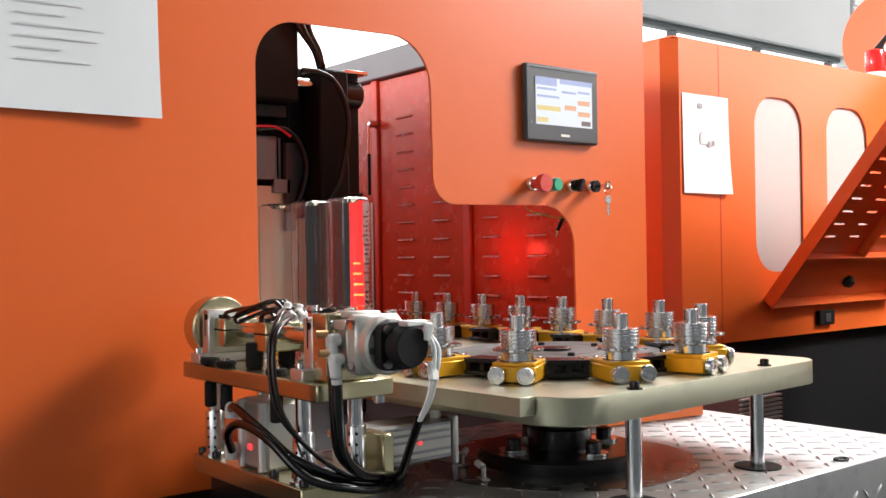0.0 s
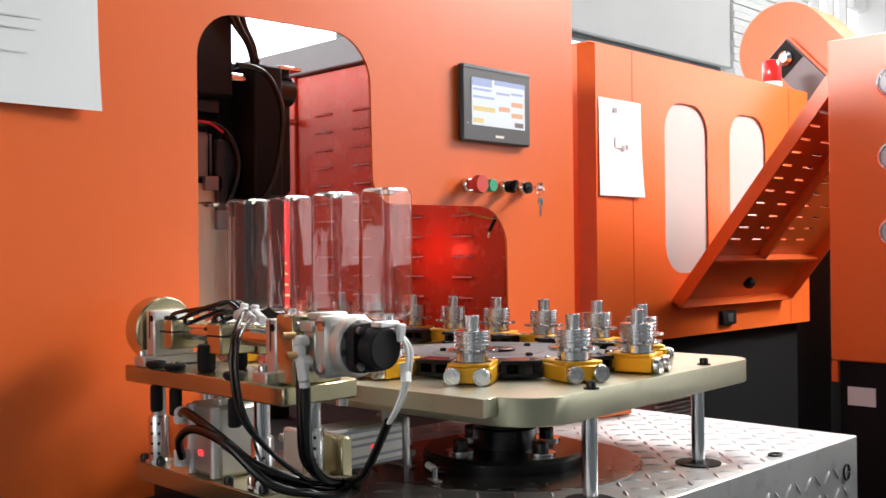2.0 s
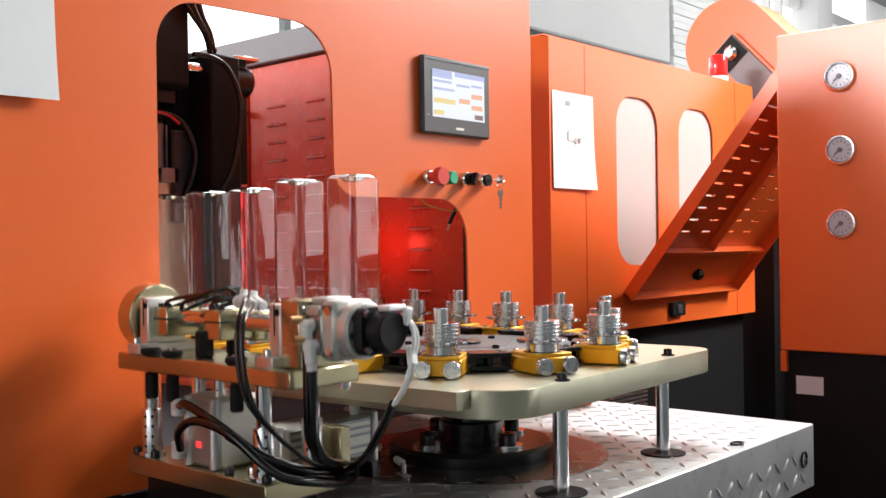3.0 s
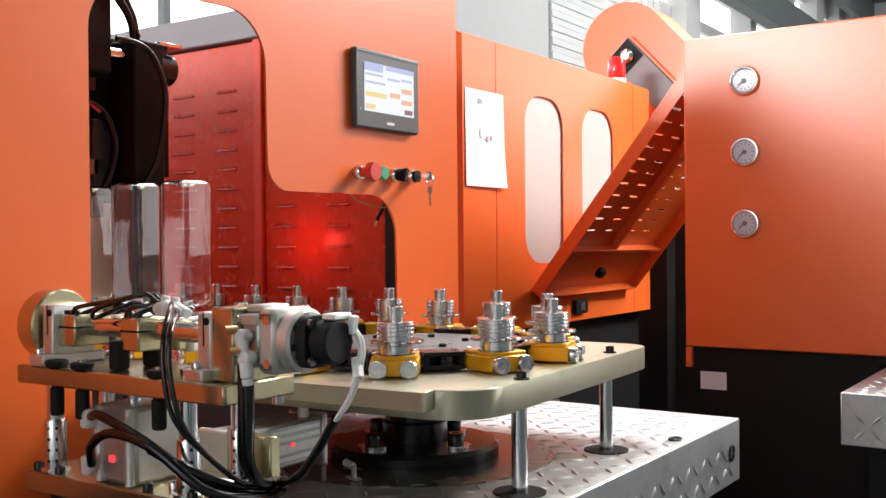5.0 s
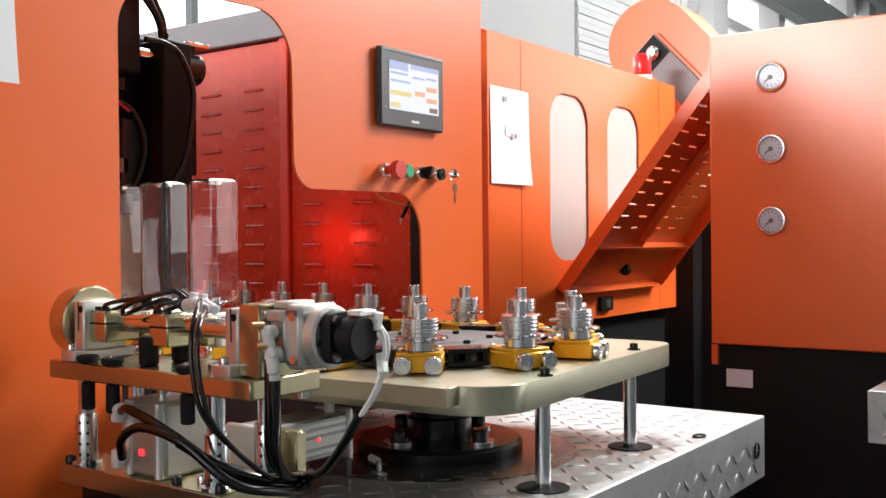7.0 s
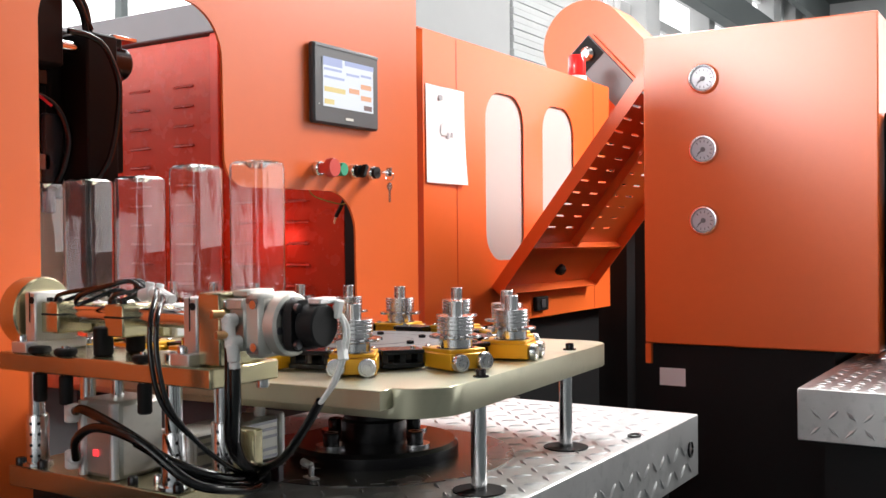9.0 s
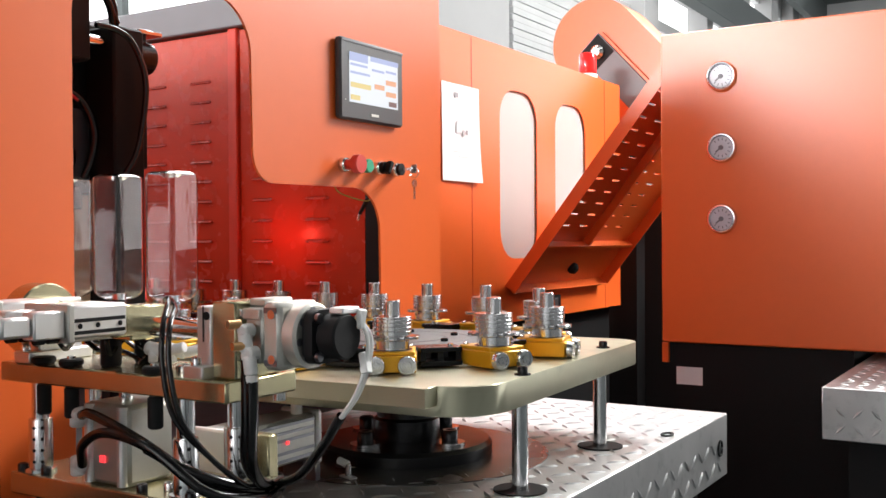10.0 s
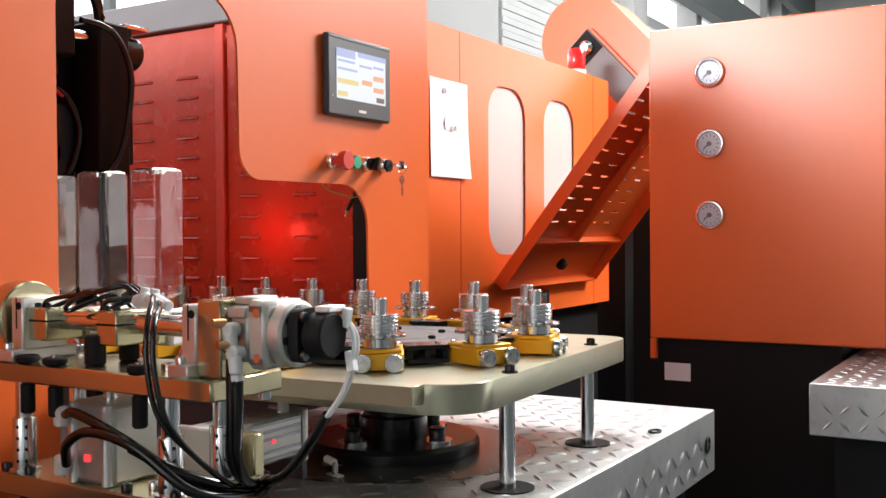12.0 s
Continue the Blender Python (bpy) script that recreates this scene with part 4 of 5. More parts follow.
for n in range(N_COUNT):
    k = N_FIRST + n
    s = -k * PITCH - PHASE
    c = proto_c if n == 0 else copy_thing(proto_c, course(s))
    l = proto_l if n == 0 else copy_thing(proto_l, course(s - PITCH / 2, RC + 0.004))
    carriers.append((c, s))
    links.append((l, s - PITCH / 2))
GRIP_Z = 1.062
bottles = []
proto_b = bottle()
for n in range(10):
    s = -(7 + n) * PITCH - PHASE
    b = proto_b if n == 0 else copy_thing(proto_b, pose(0, 0, GRIP_Z) @ course(s))
    bottles.append((b, s))

# ---- gripper station: it slides along x, its carriage lifts, its arms swing over ----
SX, SZ = -0.700, 1.070  # shaft, at rest
SLIDE, LIFT = 0.049, 0.044
ARM_Y = tuple(AY + k * PITCH + PHASE - math.pi * RC for k in (5, 6))


def station():
    g = thing("gripper_base", "zinc-plated base plate with air cylinder and guide bushes", "gripper base")
    zb = 0.882
    part("base_plate", Shape().slab(-0.732, -0.607, -0.372, -0.058, zb - 0.027, zb, 0.002), ZINC, g)
    cyl = part("air_cylinder", Shape().slab(-0.722, -0.65, -0.262, -0.185, zb + 0.0005, 0.978, 0.006), ALU, g, "aluminium air cylinder")
    for y in (-0.252, -0.196):
        part("tie_bar", Shape().rod((-0.7215, y, zb + 0.002), (-0.7215, y, 0.976), 0.0065, 14), ALU_BRIGHT, cyl)
    part("indicator", Shape().slab(-0.7245, -0.7222, -0.224, -0.216, 0.909, 0.917), LED_RED, cyl, "red indicator light")
    for y, z in ((-0.175, 0.962), (-0.175, 0.905)):
        part("fitting", Shape().rod((-0.700, y - 0.01, z), (-0.742, y - 0.022, z), 0.0075, 12, 0.002).rod((-0.738, y - 0.02, z - 0.011), (-0.738, y - 0.02, z + 0.012), 0.009, 12, 0.002).rod((-0.738, y - 0.02, z + 0.004), (-0.748, y - 0.040, z + 0.006), 0.0085, 12, 0.002), FITTING, cyl, "pale elbow fitting")
    for x, y in ((-0.712, -0.092), (-0.712, -0.345), (-0.632, -0.092), (-0.632, -0.345)):
        bush = part("guide_bush", Shape().lathe([(0.019, 0), (0.019, 0.004), (0.0145, 0.005), (0.0145, 0.064), (0.0135, 0.066)], pose(x, y, zb + 0.0005), 24), STEEL, g, "steel guide bush")
        for k in range(8):
            a = radians(200 + 40 * (k % 2))
            part("ball_hole", Shape().lathe([(0.0022, 0), (0.0, 0.0004)], pose(x + 0.0146 * math.cos(a), y + 0.0146 * math.sin(a), zb + 0.014 + 0.014 * (k // 2)) @ pose(0, 0, 0, 0, 90, math.degrees(a)), 8), BLACK, bush)
    for x, y in ((-0.722, -0.285), (-0.70, -0.305), (-0.722, -0.070), (-0.66, -0.36), (-0.722, -0.362), (-0.722, -0.115)):
        part("screw", screw(Shape(), x, y, zb + 0.0005, 0.0065, 0.009), BLACK_STEEL if x < -0.71 else STEEL, g)
    part("slide_block", Shape().slab(-0.72, -0.62, -0.34, -0.09, 0.806, zb - 0.0275, 0.002), BLACK_STEEL, g)
    part("rod_bracket", Shape().slab(-0.606, -0.588, -0.372, -0.315, zb - 0.026, 0.935, 0.002), ZINC, g)
    return g


KNOT = (-0.572, -0.352, 0.868)


def hoses():
    h = thing("hose_bundle", "bundle of black air hoses tied beside the gripper base", "hoses")
    part("hose", Shape().tube([(-0.748, -0.215, 0.968), (-0.756, -0.245, 0.972), (-0.758, -0.320, 0.952), (-0.738, -0.385, 0.915), (-0.680, -0.400, 0.890), (-0.620, -0.380, 0.874), KNOT], 0.0058), RUBBER, h)
    part("hose", Shape().tube([(-0.748, -0.215, 0.911), (-0.766, -0.240, 0.940), (-0.768, -0.280, 0.957), (-0.764, -0.345, 0.946), (-0.740, -0.402, 0.902), (-0.680, -0.412, 0.882), (-0.620, -0.388, 0.868), KNOT], 0.0058), RUBBER, h)
    part("hose", Shape().tube([(-0.760, -0.335, 0.944), (-0.742, -0.385, 0.920), (-0.690, -0.404, 0.897), (-0.625, -0.378, 0.882), KNOT], 0.0060), RUBBER, h)
    for dx, dz in ((0, 0), (0.010, 0.006), (-0.007, 0.010), (0.005, -0.007)):
        part("tail_hose", Shape().tube([(-0.632 + dx, -0.388, 0.876 + dz), (-0.572 + dx, -0.352, 0.866 + dz), (-0.545 + dx, -0.305, 0.850 + dz), (-0.520 + dx, -0.25, 0.848 + dz), (-0.500 + dx, -0.17, 0.848 + dz)], 0.0066), RUBBER, h)
    part("cable_tie", Shape().rod((-0.584, -0.358, 0.871), (-0.574, -0.353, 0.869), 0.0155, 14, 0.002), BLACK, h)
    return h


def carriage_hoses():
    h = thing("carriage_hose", "black air hoses and grey cables of the rotary actuator", "hoses")
    for x, y, z in ((-0.741, -0.464, 1.046), (-0.740, -0.470, 1.024)):
        part("hose", Shape().tube([(x, y, z), (x + 0.004, y + 0.004, 0.985), (x + 0.022, y + 0.022, 0.935), (-0.672, -0.418, 0.900), (-0.610, -0.375, 0.880), (-0.565, -0.335, 0.856)], 0.0066), RUBBER, h)
    for d in (0.0, 0.010):
        part("hose", Shape().tube([(-0.690, -0.290 - d, 1.100), (-0.742, -0.352 - d, 1.104 - d), (-0.772, -0.376 - d, 1.080), (-0.782, -0.385 - d, 1.040), (-0.776, -0.395 - d, 0.985), (-0.745, -0.415, 0.940), (-0.690, -0.410, 0.900), (-0.620, -0.375, 0.872)], 0.0031), RUBBER, h)
    for d in (0.0, 0.006):
        part("cable", Shape().tube([(-0.676, -0.556, 1.090), (-0.668 + d, -0.564, 1.066), (-0.670 + d, -0.562, 1.036), (-0.666 + d, -0.546, 1.005), (-0.660 + d * 0.5, -0.522, 0.978)], 0.0023, 8), WHITE_PLASTIC, h, "pale grey cable")
    part("cable_plug", Shape().slab(-0.0045, 0.0045, -0.004, 0.004, -0.010, 0.010, 0.001, pose(-0.674, -0.560, 1.086, 12, 0, 0)), WHITE_PLASTIC, h, "white cable plug")
    part("cable_plug", Shape().slab(-0.005, 0.005, -0.0045, 0.0045, -0.011, 0.011, 0.001, pose(-0.668, -0.561, 1.040, -15, 10, 0)), WHITE_PLASTIC, h, "white cable plug")
    part("cable_sleeve", Shape().tube([(-0.659, -0.522, 0.980), (-0.648, -0.490, 0.945), (-0.622, -0.435, 0.900), (-0.590, -0.375, 0.874), (-0.560, -0.330, 0.855)], 0.0054), RUBBER, h, "black cable sleeve")
    return h


def carriage():
    """Top plate with shaft bearings and the rotary actuator; origin at the shaft's place."""
    c = thing("lift_carriage", "zinc-plated lifting plate with rotary actuator and shaft bearings", "lift carriage")
    o = Matrix.Translation((-SX, 0, -SZ))
    P = lambda name, s, mat, lab="", par=None: part(name, Shape().add([o @ Vector(v) for v in s.v], s.f), mat, par or c, lab) if not any(s.smooth) else part(name, moved(s, o), mat, par or c, lab)
    P("top_plate", Shape().slab(-0.752, -0.640, -0.445, -0.070, 0.999, 1.022, 0.002), ZINC)
    for x, y in ((-0.712, -0.092), (-0.712, -0.345), (-0.632, -0.092), (-0.632, -0.345)):
        P("guide_rod", Shape().rod((x, y, 0.890), (x, y, 0.999), 0.0105, 18), CHROME, "polished guide rod")
        P("rod_screw", screw(Shape(), x, y, 1.0225, 0.010, 0.008), STEEL)
    P("piston_rod", Shape().rod((-0.69, -0.222, 0.92), (-0.69, -0.222, 0.999), 0.008, 16), CHROME)
    for y0, y1 in ((-0.122, -0.100), (-0.408, -0.386)):
        b = P("bearing_block", Shape().slab(-0.735, -0.672, y0, y1, 1.0225, 1.098, 0.002).slab(-0.752, -0.66, y0 - 0.004, y1 + 0.004, 1.0222, 1.036, 0.0015), ALU_BRIGHT, "milled aluminium bearing block")
        P("slot", Shape().slab(-0.7358, -0.7352, (y0 + y1) / 2 - 0.0008, (y0 + y1) / 2 + 0.0008, 1.06, 1.098), BLACK, "", b)
        P("screw", screw(Shape(), -0.746, (y0 + y1) / 2, 1.0362, 0.006, 0.008), STEEL, "", b)
        P("screw", Shape().lathe([(0.0045, 0), (0.0045, 0.001), (0.0, 0.001)], pose(-0.7352, y0 + 0.006, 1.088, 0, -90, 0), 12), BLACK, "", b)
    P("mount_plate", Shape().slab(-0.738, -0.665, -0.446, -0.412, 1.0225, 1.104, 0.002), ZINC, "zinc-plated mounting plate")
    a = P("rotary_actuator", Shape().slab(-0.726, -0.670, -0.474, -0.4465, 1.040, 1.098, 0.004), ALU, "cast aluminium rotary actuator")
    P("end_flange", Shape().slab(-0.731, -0.665, -0.500, -0.4745, 1.034, 1.104, 0.005), ALU, "", a)
    P("top_rib", Shape().slab(-0.720, -0.676, -0.472, -0.4475, 1.0985, 1.107, 0.002), ALU, "", a)
    for z in (1.0465, 1.0915):
        P("side_rib", Shape().slab(-0.7305, -0.7265, -0.472, -0.4475, z - 0.006, z + 0.006, 0.0015), ALU, "", a)
    P("side_boss", Shape().rod((-0.7265, -0.450, 1.069), (-0.7325, -0.450, 1.069), 0.011, 20, 0.002), ALU, "", a)
    for z in (1.042, 1.096):
        P("flange_pocket", Shape().slab(-0.7318, -0.7312, -0.496, -0.479, z - 0.003, z + 0.003), DARK_STEEL, "", a)
    P("end_ring", Shape().rod((-0.698, -0.5005, 1.069), (-0.698, -0.520, 1.069), 0.0345, 32, 0.003), ALU, "", a)
    for k in range(8):
        t = radians(45 * k + 10)
        P("ring_hole", Shape().rod((-0.698 + 0.027 * math.cos(t), -0.5195, 1.069 + 0.027 * math.sin(t)), (-0.698 + 0.027 * math.cos(t), -0.5208, 1.069 + 0.027 * math.sin(t)), 0.0042, 12), DARK_STEEL, "", a)
    P("end_cap", Shape().prism([(u - 0.694, w + 1.069) for u, w in rounded(-0.0275, 0.0275, -0.0275, 0.0275, (0.011,) * 4, 5)], 0.5212, 0.534, UPY, 0.0015).rod((-0.694, -0.534, 1.069), (-0.694, -0.558, 1.069), 0.0235, 28, 0.002), BLACK, "black sensor cap", a)
    for t in (45, 135, 225, 315):
        P("cap_screw", Shape().rod((-0.694 + 0.0275 * math.cos(radians(t)), -0.5342, 1.069 + 0.0275 * math.sin(radians(t))), (-0.694 + 0.0275 * math.cos(radians(t)), -0.5385, 1.069 + 0.0275 * math.sin(radians(t))), 0.0052, 12), DARK_STEEL, "", a)
    P("sensor", Shape().slab(-0.702, -0.672, -0.558, -0.540, 1.092, 1.099, 0.0015), ALU_BRIGHT, "", a)
    for z in (1.046, 1.092):
        for y in (-0.49, -0.445):
            P("body_screw", Shape().rod((-0.7305, y, z), (-0.7335, y, z), 0.0048, 12), STEEL, "", a)
    for y, z in ((-0.462, 1.075), (-0.468, 1.052)):
        f = P("air_fitting", Shape().rod((-0.7305, y, z), (-0.747, y, z), 0.0075, 14, 0.002).rod((-0.742, y, z - 0.002), (-0.741, y - 0.002, z - 0.022), 0.0072, 14, 0.002).rod((-0.741, y - 0.002, z - 0.022), (-0.740, y - 0.002, z - 0.030), 0.0062, 14, 0.001), FITTING, "pale grey speed controller", a)
    for y, z in ((-0.462, 1.082), (-0.468, 1.060)):
        P("brass_screw", Shape().rod((-0.744, y + 0.004, z), (-0.757, y + 0.009, z), 0.0045, 12), material("brass_fitting", (0.65, 0.38, 0.18), 0.3, 1.0) if y > -0.465 else bpy.data.materials["brass_fitting"], "small brass screw", a)
    P("counter_disc", Shape().rod((-0.70, -0.060, 1.070), (-0.70, -0.094, 1.070), 0.046, 40, 0.002), ZINC, "round zinc-plated disc")
    for x, y, h in ((-0.742, -0.19, 0.012), (-0.742, -0.33, 0.012), (-0.742, -0.14, 0.008)):
        st = P("stop_screw", Shape().rod((x, y, 0.965), (x, y, 1.022 + h), 0.005, 12), STEEL)
        P("knurled_nut", Shape().rod((x, y, 1.0225), (x, y, 1.031), 0.014, 20, 0.002), BLACK, "", st)
        P("rubber_stop", Shape().rod((x, y, 0.962), (x, y, 0.998), 0.0085, 16, 0.002), BLACK, "", st)
    P("shock_absorber", Shape().rod((-0.722, -0.235, 1.0225), (-0.722, -0.235, 1.058), 0.012, 18, 0.002), BLACK, "black shock absorber")
    P("shock_absorber", Shape().rod((-0.672, -0.235, 1.0225), (-0.672, -0.235, 1.058), 0.012, 18, 0.002), BLACK, "black shock absorber")
    P("under_screw", Shape().rod((-0.652, -0.43, 0.999), (-0.652, -0.43, 0.989), 0.008, 12), STEEL)
    return c


def moved(s, m):
    r = Shape()
    r.v, r.f, r.smooth = [tuple(m @ Vector(v)) for v in s.v], list(s.f), list(s.smooth)
    return r


def arms():
    """Shaft with two gripper arms; origin on the shaft, arms along +x."""
    a = thing("swing_arms", "steel shaft with two swinging parallel gripper arms", "gripper")
    part("shaft", Shape().rod((0, -0.412, 0), (0, -0.095, 0), 0.0115, 24), CHROME, a, "polished steel shaft")
    for y in ARM_Y:
        br = part("arm_bracket", Shape().slab(-0.026, 0.028, y - 0.017, y + 0.017, -0.024, 0.016, 0.002).slab(0.0285, 0.052, y - 0.024, y + 0.024, -0.027, 0.010, 0.002), ZINC, a, "zinc-plated clamp bracket")
        part("clamp_slit", Shape().slab(-0.0264, -0.0258, y - 0.0168, y + 0.0168, -0.0012, 0.0012), BLACK, br)
        part("clamp_slit", Shape().slab(-0.0255, -0.012, y - 0.0174, y - 0.0169, -0.0012, 0.0012), BLACK, br)
        for w in (-0.009, 0.009):
            part("clamp_screw", screw(Shape(), -0.018, y + w, 0.0162, 0.0042, 0.005), BLACK_STEEL, br)
        body = part("gripper_body", Shape().slab(0.044, 0.118, y - 0.031, y + 0.031, -0.030, 0.006, 0.003), ALU_BRIGHT, a, "milled aluminium gripper body")
        part("body_ridge", Shape().slab(0.046, 0.116, y - 0.010, y + 0.010, 0.0065, 0.011, 0.0015), ALU_BRIGHT, body)
        for w in (-0.014, -0.001):
            part("body_groove", Shape().slab(0.048, 0.116, y - 0.0318, y - 0.0312, w - 0.002, w + 0.002), BLACK, body)
        for w in (-0.020, 0.020):
            part("body_groove", Shape().slab(0.048, 0.116, y + w - 0.002, y + w + 0.002, 0.0062, 0.0068), BLACK, body)
        for px in (0.055, 0.085, 0.108):
            part("body_screw", Shape().lathe([(0.003, 0), (0.003, 0.0006), (0.0, 0.0006)], pose(px, y - 0.0312, -0.008, 90, 0, 0), 10), BLACK_STEEL, body)
        part("jaw_plate", Shape().slab(0.1185, 0.127, y - 0.037, y + 0.037, -0.032, 0.009, 0.0015), ALU, a)
        for side in (-1, 1):
            yc = y + side * 0.0225
            f = part("finger", Shape().slab(0.1275, 0.165, yc - 0.0105, yc + 0.0105, -0.026, 0.003, 0.002).slab(0.1652, 0.200, yc - 0.0075, yc + 0.0075, -0.022, -0.001, 0.003), ALU_BRIGHT, a, "milled gripper finger")
            claw = []
            for k in range(9):
                t = radians(-20 + 110 * k / 8)
                claw.append((0.196 + 0.030 * math.sin(t), side * (0.012 + 0.0105 * math.cos(t))))
            for k in range(8, -1, -1):
                t = radians(-20 + 110 * k / 8)
                claw.append((0.196 + 0.020 * math.sin(t), side * (0.012 + 0.0015 * math.cos(t))))
            part("claw", Shape().prism([(u, y + w) for u, w in claw], -0.020, -0.004), ALU_BRIGHT, f)
            part("finger_spring", Shape().rod((0.130, yc, 0.0035), (0.142, yc, 0.0035), 0.005, 10).rod((0.147, yc, 0.0035), (0.158, yc, 0.0035), 0.005, 10), BLACK, f)
    for x, y0, z in ((-0.010, -0.292, 0.027), (0.012, -0.284, 0.024)):
        part("speed_fitting", Shape().rod((x, y0, z), (x - 0.006, y0 - 0.024, z + 0.004), 0.0078, 14, 0.0015).rod((x - 0.006, y0 - 0.0245, z + 0.004), (x - 0.012, y0 - 0.048, z - 0.002), 0.0062, 14, 0.001).rod((x, y0 - 0.010, z), (x + 0.002, y0 - 0.012, z + 0.016), 0.0052, 12, 0.001), FITTING, a, "pale air fitting")
    for k, (y0, y1) in enumerate(((-0.290, -0.215), (-0.286, -0.165), (-0.284, -0.255))):
        x = -0.008 + 0.009 * k
        part("air_hose", Shape().tube([(x, y0, 0.034), (x - 0.004, y0 + 0.018, 0.044), (x - 0.012, (y0 + y1) / 2, 0.040 - 0.004 * k), (x - 0.022, y1 + 0.010, 0.026), (x - 0.018, y1 + 0.022, 0.014), (x + 0.006, y1 + 0.014, 0.022), (x + 0.030, y1, 0.030), (0.050, y1 - 0.006, 0.012)], 0.0030, 8), RUBBER, a, "thin black air hose")
    return a


station_ob, hose_ob, carriage_hose_ob, carriage_ob, arms_ob = station(), hoses(), carriage_hoses(), carriage(), arms()


def slide_bed():
    b = thing("slide_bed", "black slide bed with two rails under the gripper base", "slide bed")
    part("bed", Shape().slab(-0.84, -0.585, -0.36, -0.055, 0.0, 0.784), BLACK, b)
    for y in (-0.30, -0.12):
        part("rail", Shape().slab(-0.80, -0.60, y - 0.01, y + 0.01, 0.7845, 0.8055, 0.001), STEEL, b)
    return b


slide_bed()


def push_cylinder():
    c = thing("push_cylinder", "aluminium air cylinder with grooved body lying on the platform", "air cylinder")
    m = pose(-0.515, -0.270, PLAT_Z + 0.025)
    for x in (-0.0815, 0.0915):
        part("mount_foot", Shape().slab(x - 0.005, x + 0.005, -0.03, 0.03, -0.0245, -0.0005, 0.001, m), DARK_STEEL, c)
    part("barrel", Shape().slab(-0.075, 0.085, -0.032, 0.032, 0.010, 0.070, 0.004, m), ALU, c)
    for z in (0.017, 0.027, 0.044, 0.054, 0.064):
        part("groove", Shape().slab(-0.07, 0.08, -0.0335, -0.0322, z - 0.002, z + 0.002, 0, m), DARK_STEEL, c)
    part("end_cap", Shape().slab(-0.087, -0.076, -0.034, 0.034, 0.0, 0.074, 0.003, m), ALU_BRIGHT, c)
    part("end_cap", Shape().slab(0.086, 0.097, -0.034, 0.034, 0.0, 0.074, 0.003, m), ALU_BRIGHT, c)
    part("indicator", Shape().slab(0.02, 0.025, -0.0355, -0.0337, 0.038, 0.043, 0, m), LED_RED, c, "red indicator light")
    part("fitting", Shape().rod(m @ Vector((0.07, -0.01, 0.070)), m @ Vector((0.07, -0.01, 0.095)), 0.008, 12).rod(m @ Vector((0.07, -0.01, 0.090)), m @ Vector((0.09, -0.03, 0.090)), 0.008, 12), FITTING, c, "pale air fitting")
    return c


push_cylinder()


def pipe_clip(x, y, turn):
    c = thing("pipe_clip", "small bright steel pipe clip on the platform", "clip", pose(x, y, PLAT_Z + 0.0023, 0, 0, turn), group="clips under the table")
    part("foot", Shape().slab(-0.014, 0.014, -0.006, 0.006, 0, 0.0025, 0.0006), ALU_BRIGHT, c)
    part("post", Shape().rod((0, 0, 0.0025), (0, 0, 0.020), 0.0045, 12, 0.001), STEEL, c)
    part("elbow", Shape().rod((0, 0, 0.018), (0.018, 0.004, 0.022), 0.0052, 12, 0.001), FITTING, c)
    return c


for x, y, turn in ((-0.355, -0.235, 20), (-0.300, -0.155, -35), (-0.395, -0.330, 70)):
    pipe_clip(x, y, turn)


def link_rod():
    c = thing("link_rod", "thin bright rod between the push cylinder and the gripper base", "rod")
    part("rod", Shape().rod((-0.600, -0.235, 0.918), (-0.425, -0.235, 0.918), 0.0028, 12), CHROME, c)
    part("rod_end", Shape().rod((-0.604, -0.235, 0.918), (-0.592, -0.235, 0.918), 0.0065, 12, 0.001), STEEL, c)
    part("support", Shape().slab(-0.431, -0.421, -0.241, -0.229, 0.9305 - 0.0265, 0.924, 0.001), ALU, c)
    return c


link_rod()


def carton():
    c = thing("orange_carton", "small orange carton with a pale stripe on the platform", "carton", pose(0.205, -0.125, PLAT_Z + 0.002, 0, 0, -9))
    part("box", Shape().slab(-0.125, 0.125, -0.05, 0.05, 0, 0.043, 0.001), material("carton_print", (0.75, 0.16, 0.03), 0.45, 0, 0.05, 80, 0.06), c)
    part("stripe", Shape().slab(-0.06, 0.06, -0.0512, -0.0502, 0.014, 0.019), PAPER, c)
    return c


carton()


def ribbed_motor():
    c = thing("ribbed_motor", "grey ribbed motor housing on a dark stand between the machines", "motor")
    part("stand", Shape().slab(0.91, 1.06, 0.14, 0.34, 0.0, 0.68), BLACK, c)
    part("housing", Shape().slab(0.90, 1.07, 0.12, 0.36, 0.6805, 0.785, 0.006), GREY_PANEL, c)
    for k in range(8):
        part("rib", Shape().slab(0.892, 1.078, 0.108, 0.12, 0.686 + k * 0.012, 0.692 + k * 0.012, 0.001), ALU, c)
    return c


ribbed_motor()

for x, y, a in ((0.112, -0.614, 10),):
    solid("wire_ring", Shape().tube([(x + 0.014 * math.cos(radians(a + k * 45)), y + 0.009 * math.sin(radians(a + k * 45)), PLAT_Z + 0.004) for k in range(9)], 0.0022, 6, 3), BLACK, "black loop of wire on the tread plate", "wire loop")
solid("wire_hook", Shape().tube([(0.336 + 0.012 * math.cos(radians(k * 50)), -0.638, 0.776 + 0.014 * math.sin(radians(k * 50))) for k in range(8)], 0.002, 6, 3), BLACK, "black wire hook at the platform edge", "wire hook")


# ---- what moves ----
CYCLE = 5.98


def ease(u):
    u = min(1.0, max(0.0, u))
    return u * u * (3 - 2 * u)


def index(t):
    """How far the chain has gone."""
    return 2 * PITCH * (ease((t - 1.30) / 0.36) + ease((t - 1.30 - CYCLE) / 0.36))


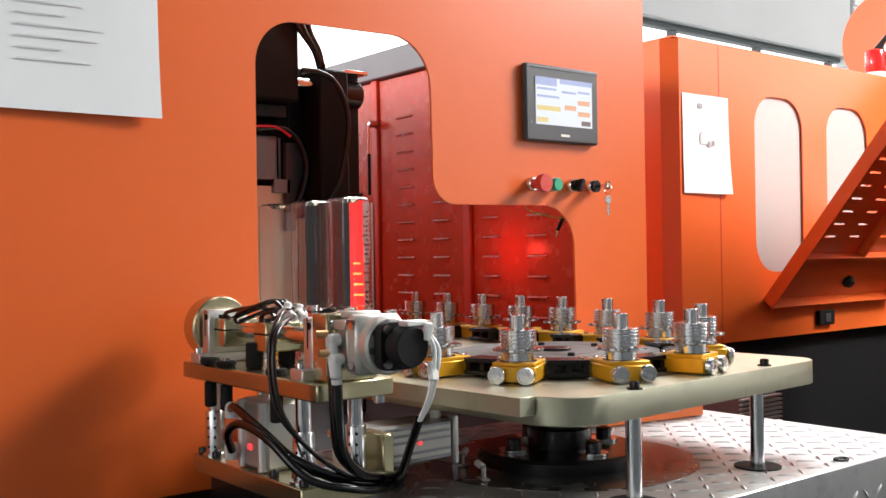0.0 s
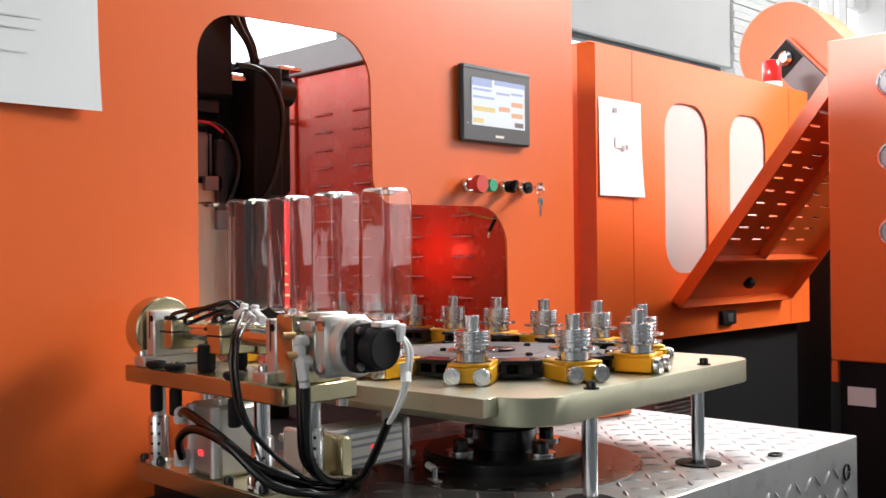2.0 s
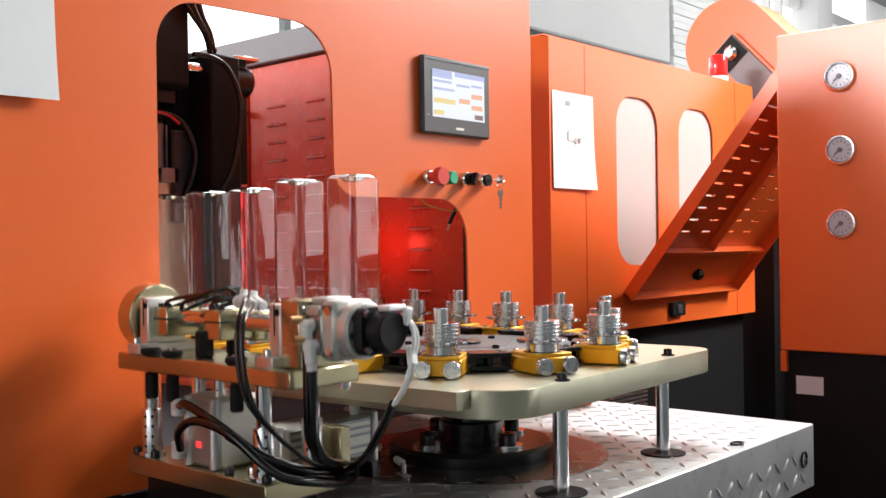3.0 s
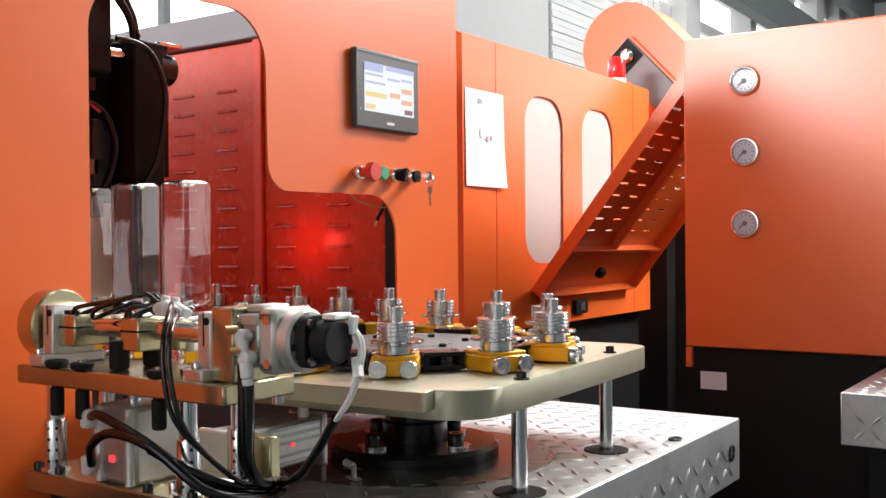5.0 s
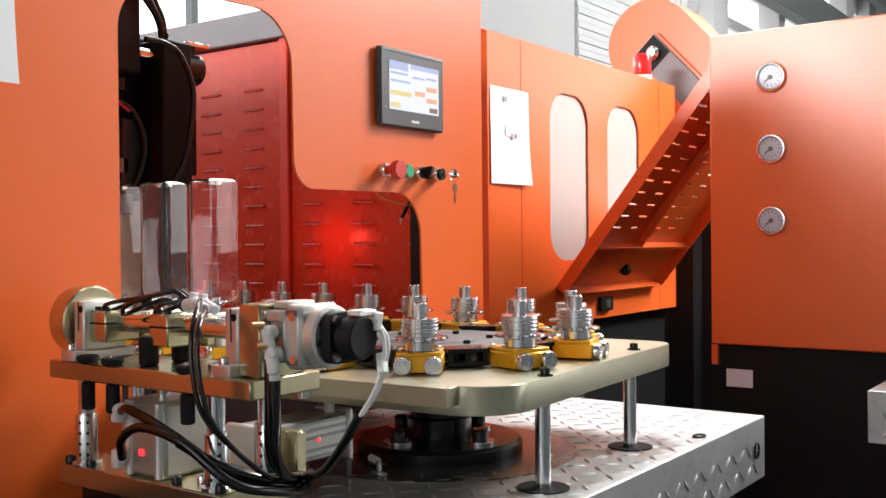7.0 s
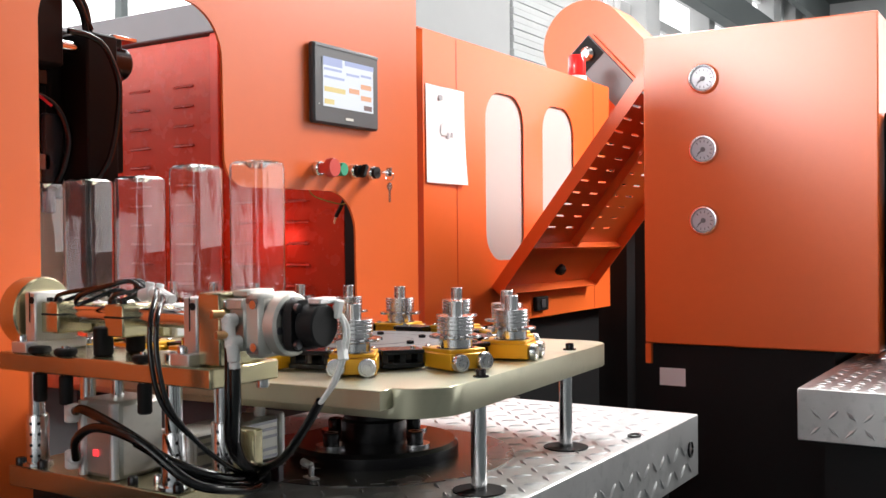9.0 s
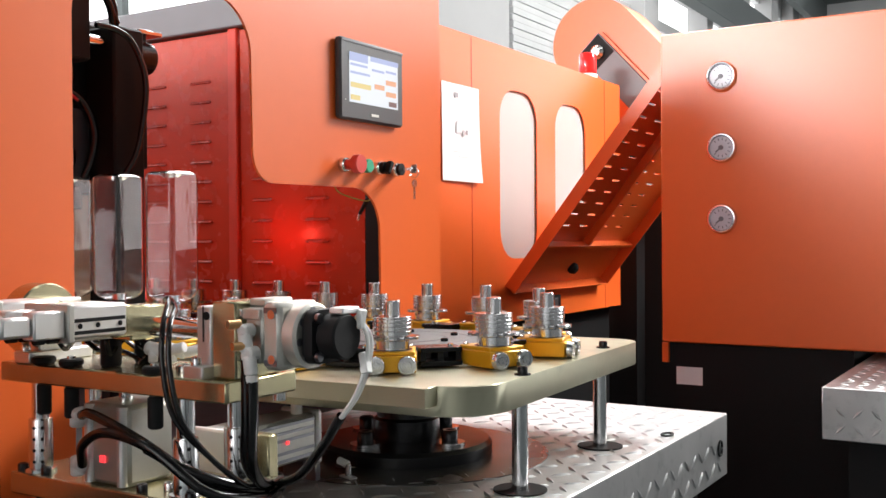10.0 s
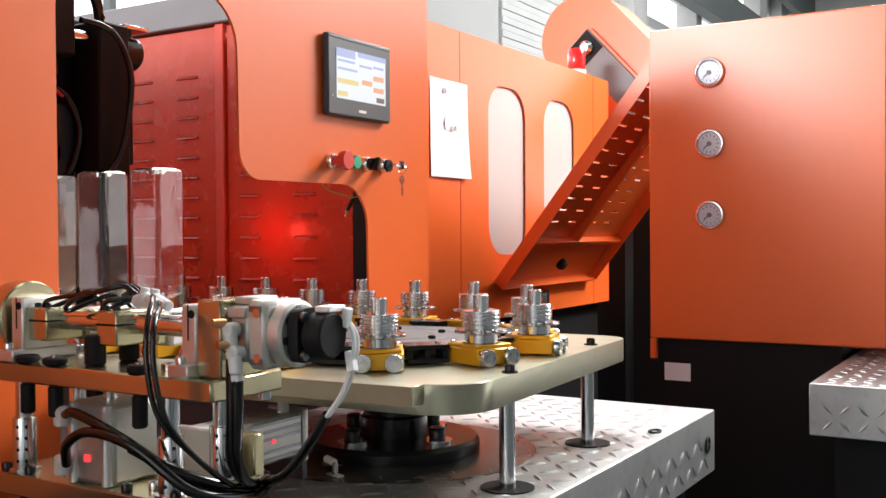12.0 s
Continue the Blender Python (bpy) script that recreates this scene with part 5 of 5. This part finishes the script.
def ramp(t, *keys):
    """Straight run through (seconds, value), held before and after."""
    for (t0, v0), (t1, v1) in zip(keys, keys[1:]):
        if t <= t1:
            return v0 if t <= t0 else v0 + (v1 - v0) * ease((t - t0) / (t1 - t0)) if v0 != v1 else v0
    return keys[-1][1]


def line(t, keys):
    for (t0, v0), (t1, v1) in zip(keys, keys[1:]):
        if t <= t1:
            return v0 if t <= t0 else v0 + (v1 - v0) * (t - t0) / (t1 - t0)
    return keys[-1][1]


def slide(t):
    return SLIDE * ramp(t, (2.05, 0), (2.40, 1), (3.18, 1), (3.42, 0), (8.03, 0), (8.32, 1), (9.16, 1), (9.40, 0))


def lift(t):
    return LIFT * ramp(t, (2.92, 0), (3.22, 1), (3.68, 1), (3.95, 0), (8.90, 0), (9.20, 1), (9.66, 1), (9.95, 0))


def swing(t):
    out = [(3.34, 0), (3.42, 18), (3.52, 58), (3.62, 122), (3.70, 180), (4.52, 180), (4.60, 160), (4.70, 114), (4.80, 66), (4.90, 12), (4.95, 0)]
    two = [(9.34, 0), (9.40, 18), (9.50, 58), (9.60, 122), (9.68, 180), (10.51, 180), (10.60, 148), (10.70, 93), (10.80, 52), (10.90, 4), (10.95, 0)]
    return line(t, out + two)


def arm_pose(t):
    return pose(SX + slide(t), 0, SZ + lift(t), 0, -swing(t), 0)


def steps(*spans):
    """Times: start, end and fine steps inside the spans."""
    ts = {0.0, 12.0}
    for a, b, n in spans:
        ts |= {round(a + (b - a) * i / n, 4) for i in range(n + 1)}
    return sorted(ts)


def motions():
    turn = steps((1.30, 1.66, 8), (1.30 + CYCLE, 1.66 + CYCLE, 8))
    for c, s in carriers:
        walk(c, [(t, course(s + index(t))) for t in turn])
    for l, s in links:
        walk(l, [(t, course(s + index(t), RC + 0.004)) for t in turn])
    walk(wheel, [(t, pose(AX, AY, TOP + 0.0045, 0, 0, math.degrees(index(t) / RC))) for t in turn])
    go = steps((2.05, 2.40, 4), (3.18, 3.42, 4), (8.03, 8.32, 4), (9.16, 9.40, 4))
    walk(station_ob, [(t, pose(slide(t), 0, 0)) for t in go])
    walk(hose_ob, [(t, pose(slide(t), 0, 0)) for t in go])
    busy = steps((2.05, 2.40, 4), (2.92, 3.98, 26), (4.50, 5.0, 12), (8.03, 8.32, 4), (8.90, 9.98, 27), (10.48, 10.98, 12))
    walk(carriage_ob, [(t, pose(SX + slide(t), 0, SZ + lift(t))) for t in busy])
    walk(carriage_hose_ob, [(t, pose(slide(t), 0, lift(t))) for t in busy])
    walk(arms_ob, [(t, arm_pose(t)) for t in busy])
    for n, (b, s) in enumerate(bottles):
        base = lambda t: pose(0, 0, GRIP_Z) @ course(s + index(t))
        if n > 3:
            walk(b, [(t, base(t)) for t in turn])
            continue
        t0, t1 = (2.9, 4.365) if n < 2 else (8.88, 10.33)
        held = arm_pose(t0).inverted() @ base(t0)
        rows = [(t, base(t)) for t in turn if t < t0]
        rows += [(round(t0 + 0.04 * i, 4), arm_pose(t0 + 0.04 * i) @ held) for i in range(28)]
        last = arm_pose(t1) @ held
        rows.append((t1, last))
        drop = last.translation.z - 0.2125
        fall = math.sqrt(2 * drop / 9.81)
        for i in range(1, 7):
            rows.append((t1 + fall * i / 6, Matrix.Translation((0, 0, -drop * (i / 6) ** 2)) @ last))
        rows.append((12.0, Matrix.Translation((0, 0, -drop)) @ last))
        walk(b, rows)


motions()
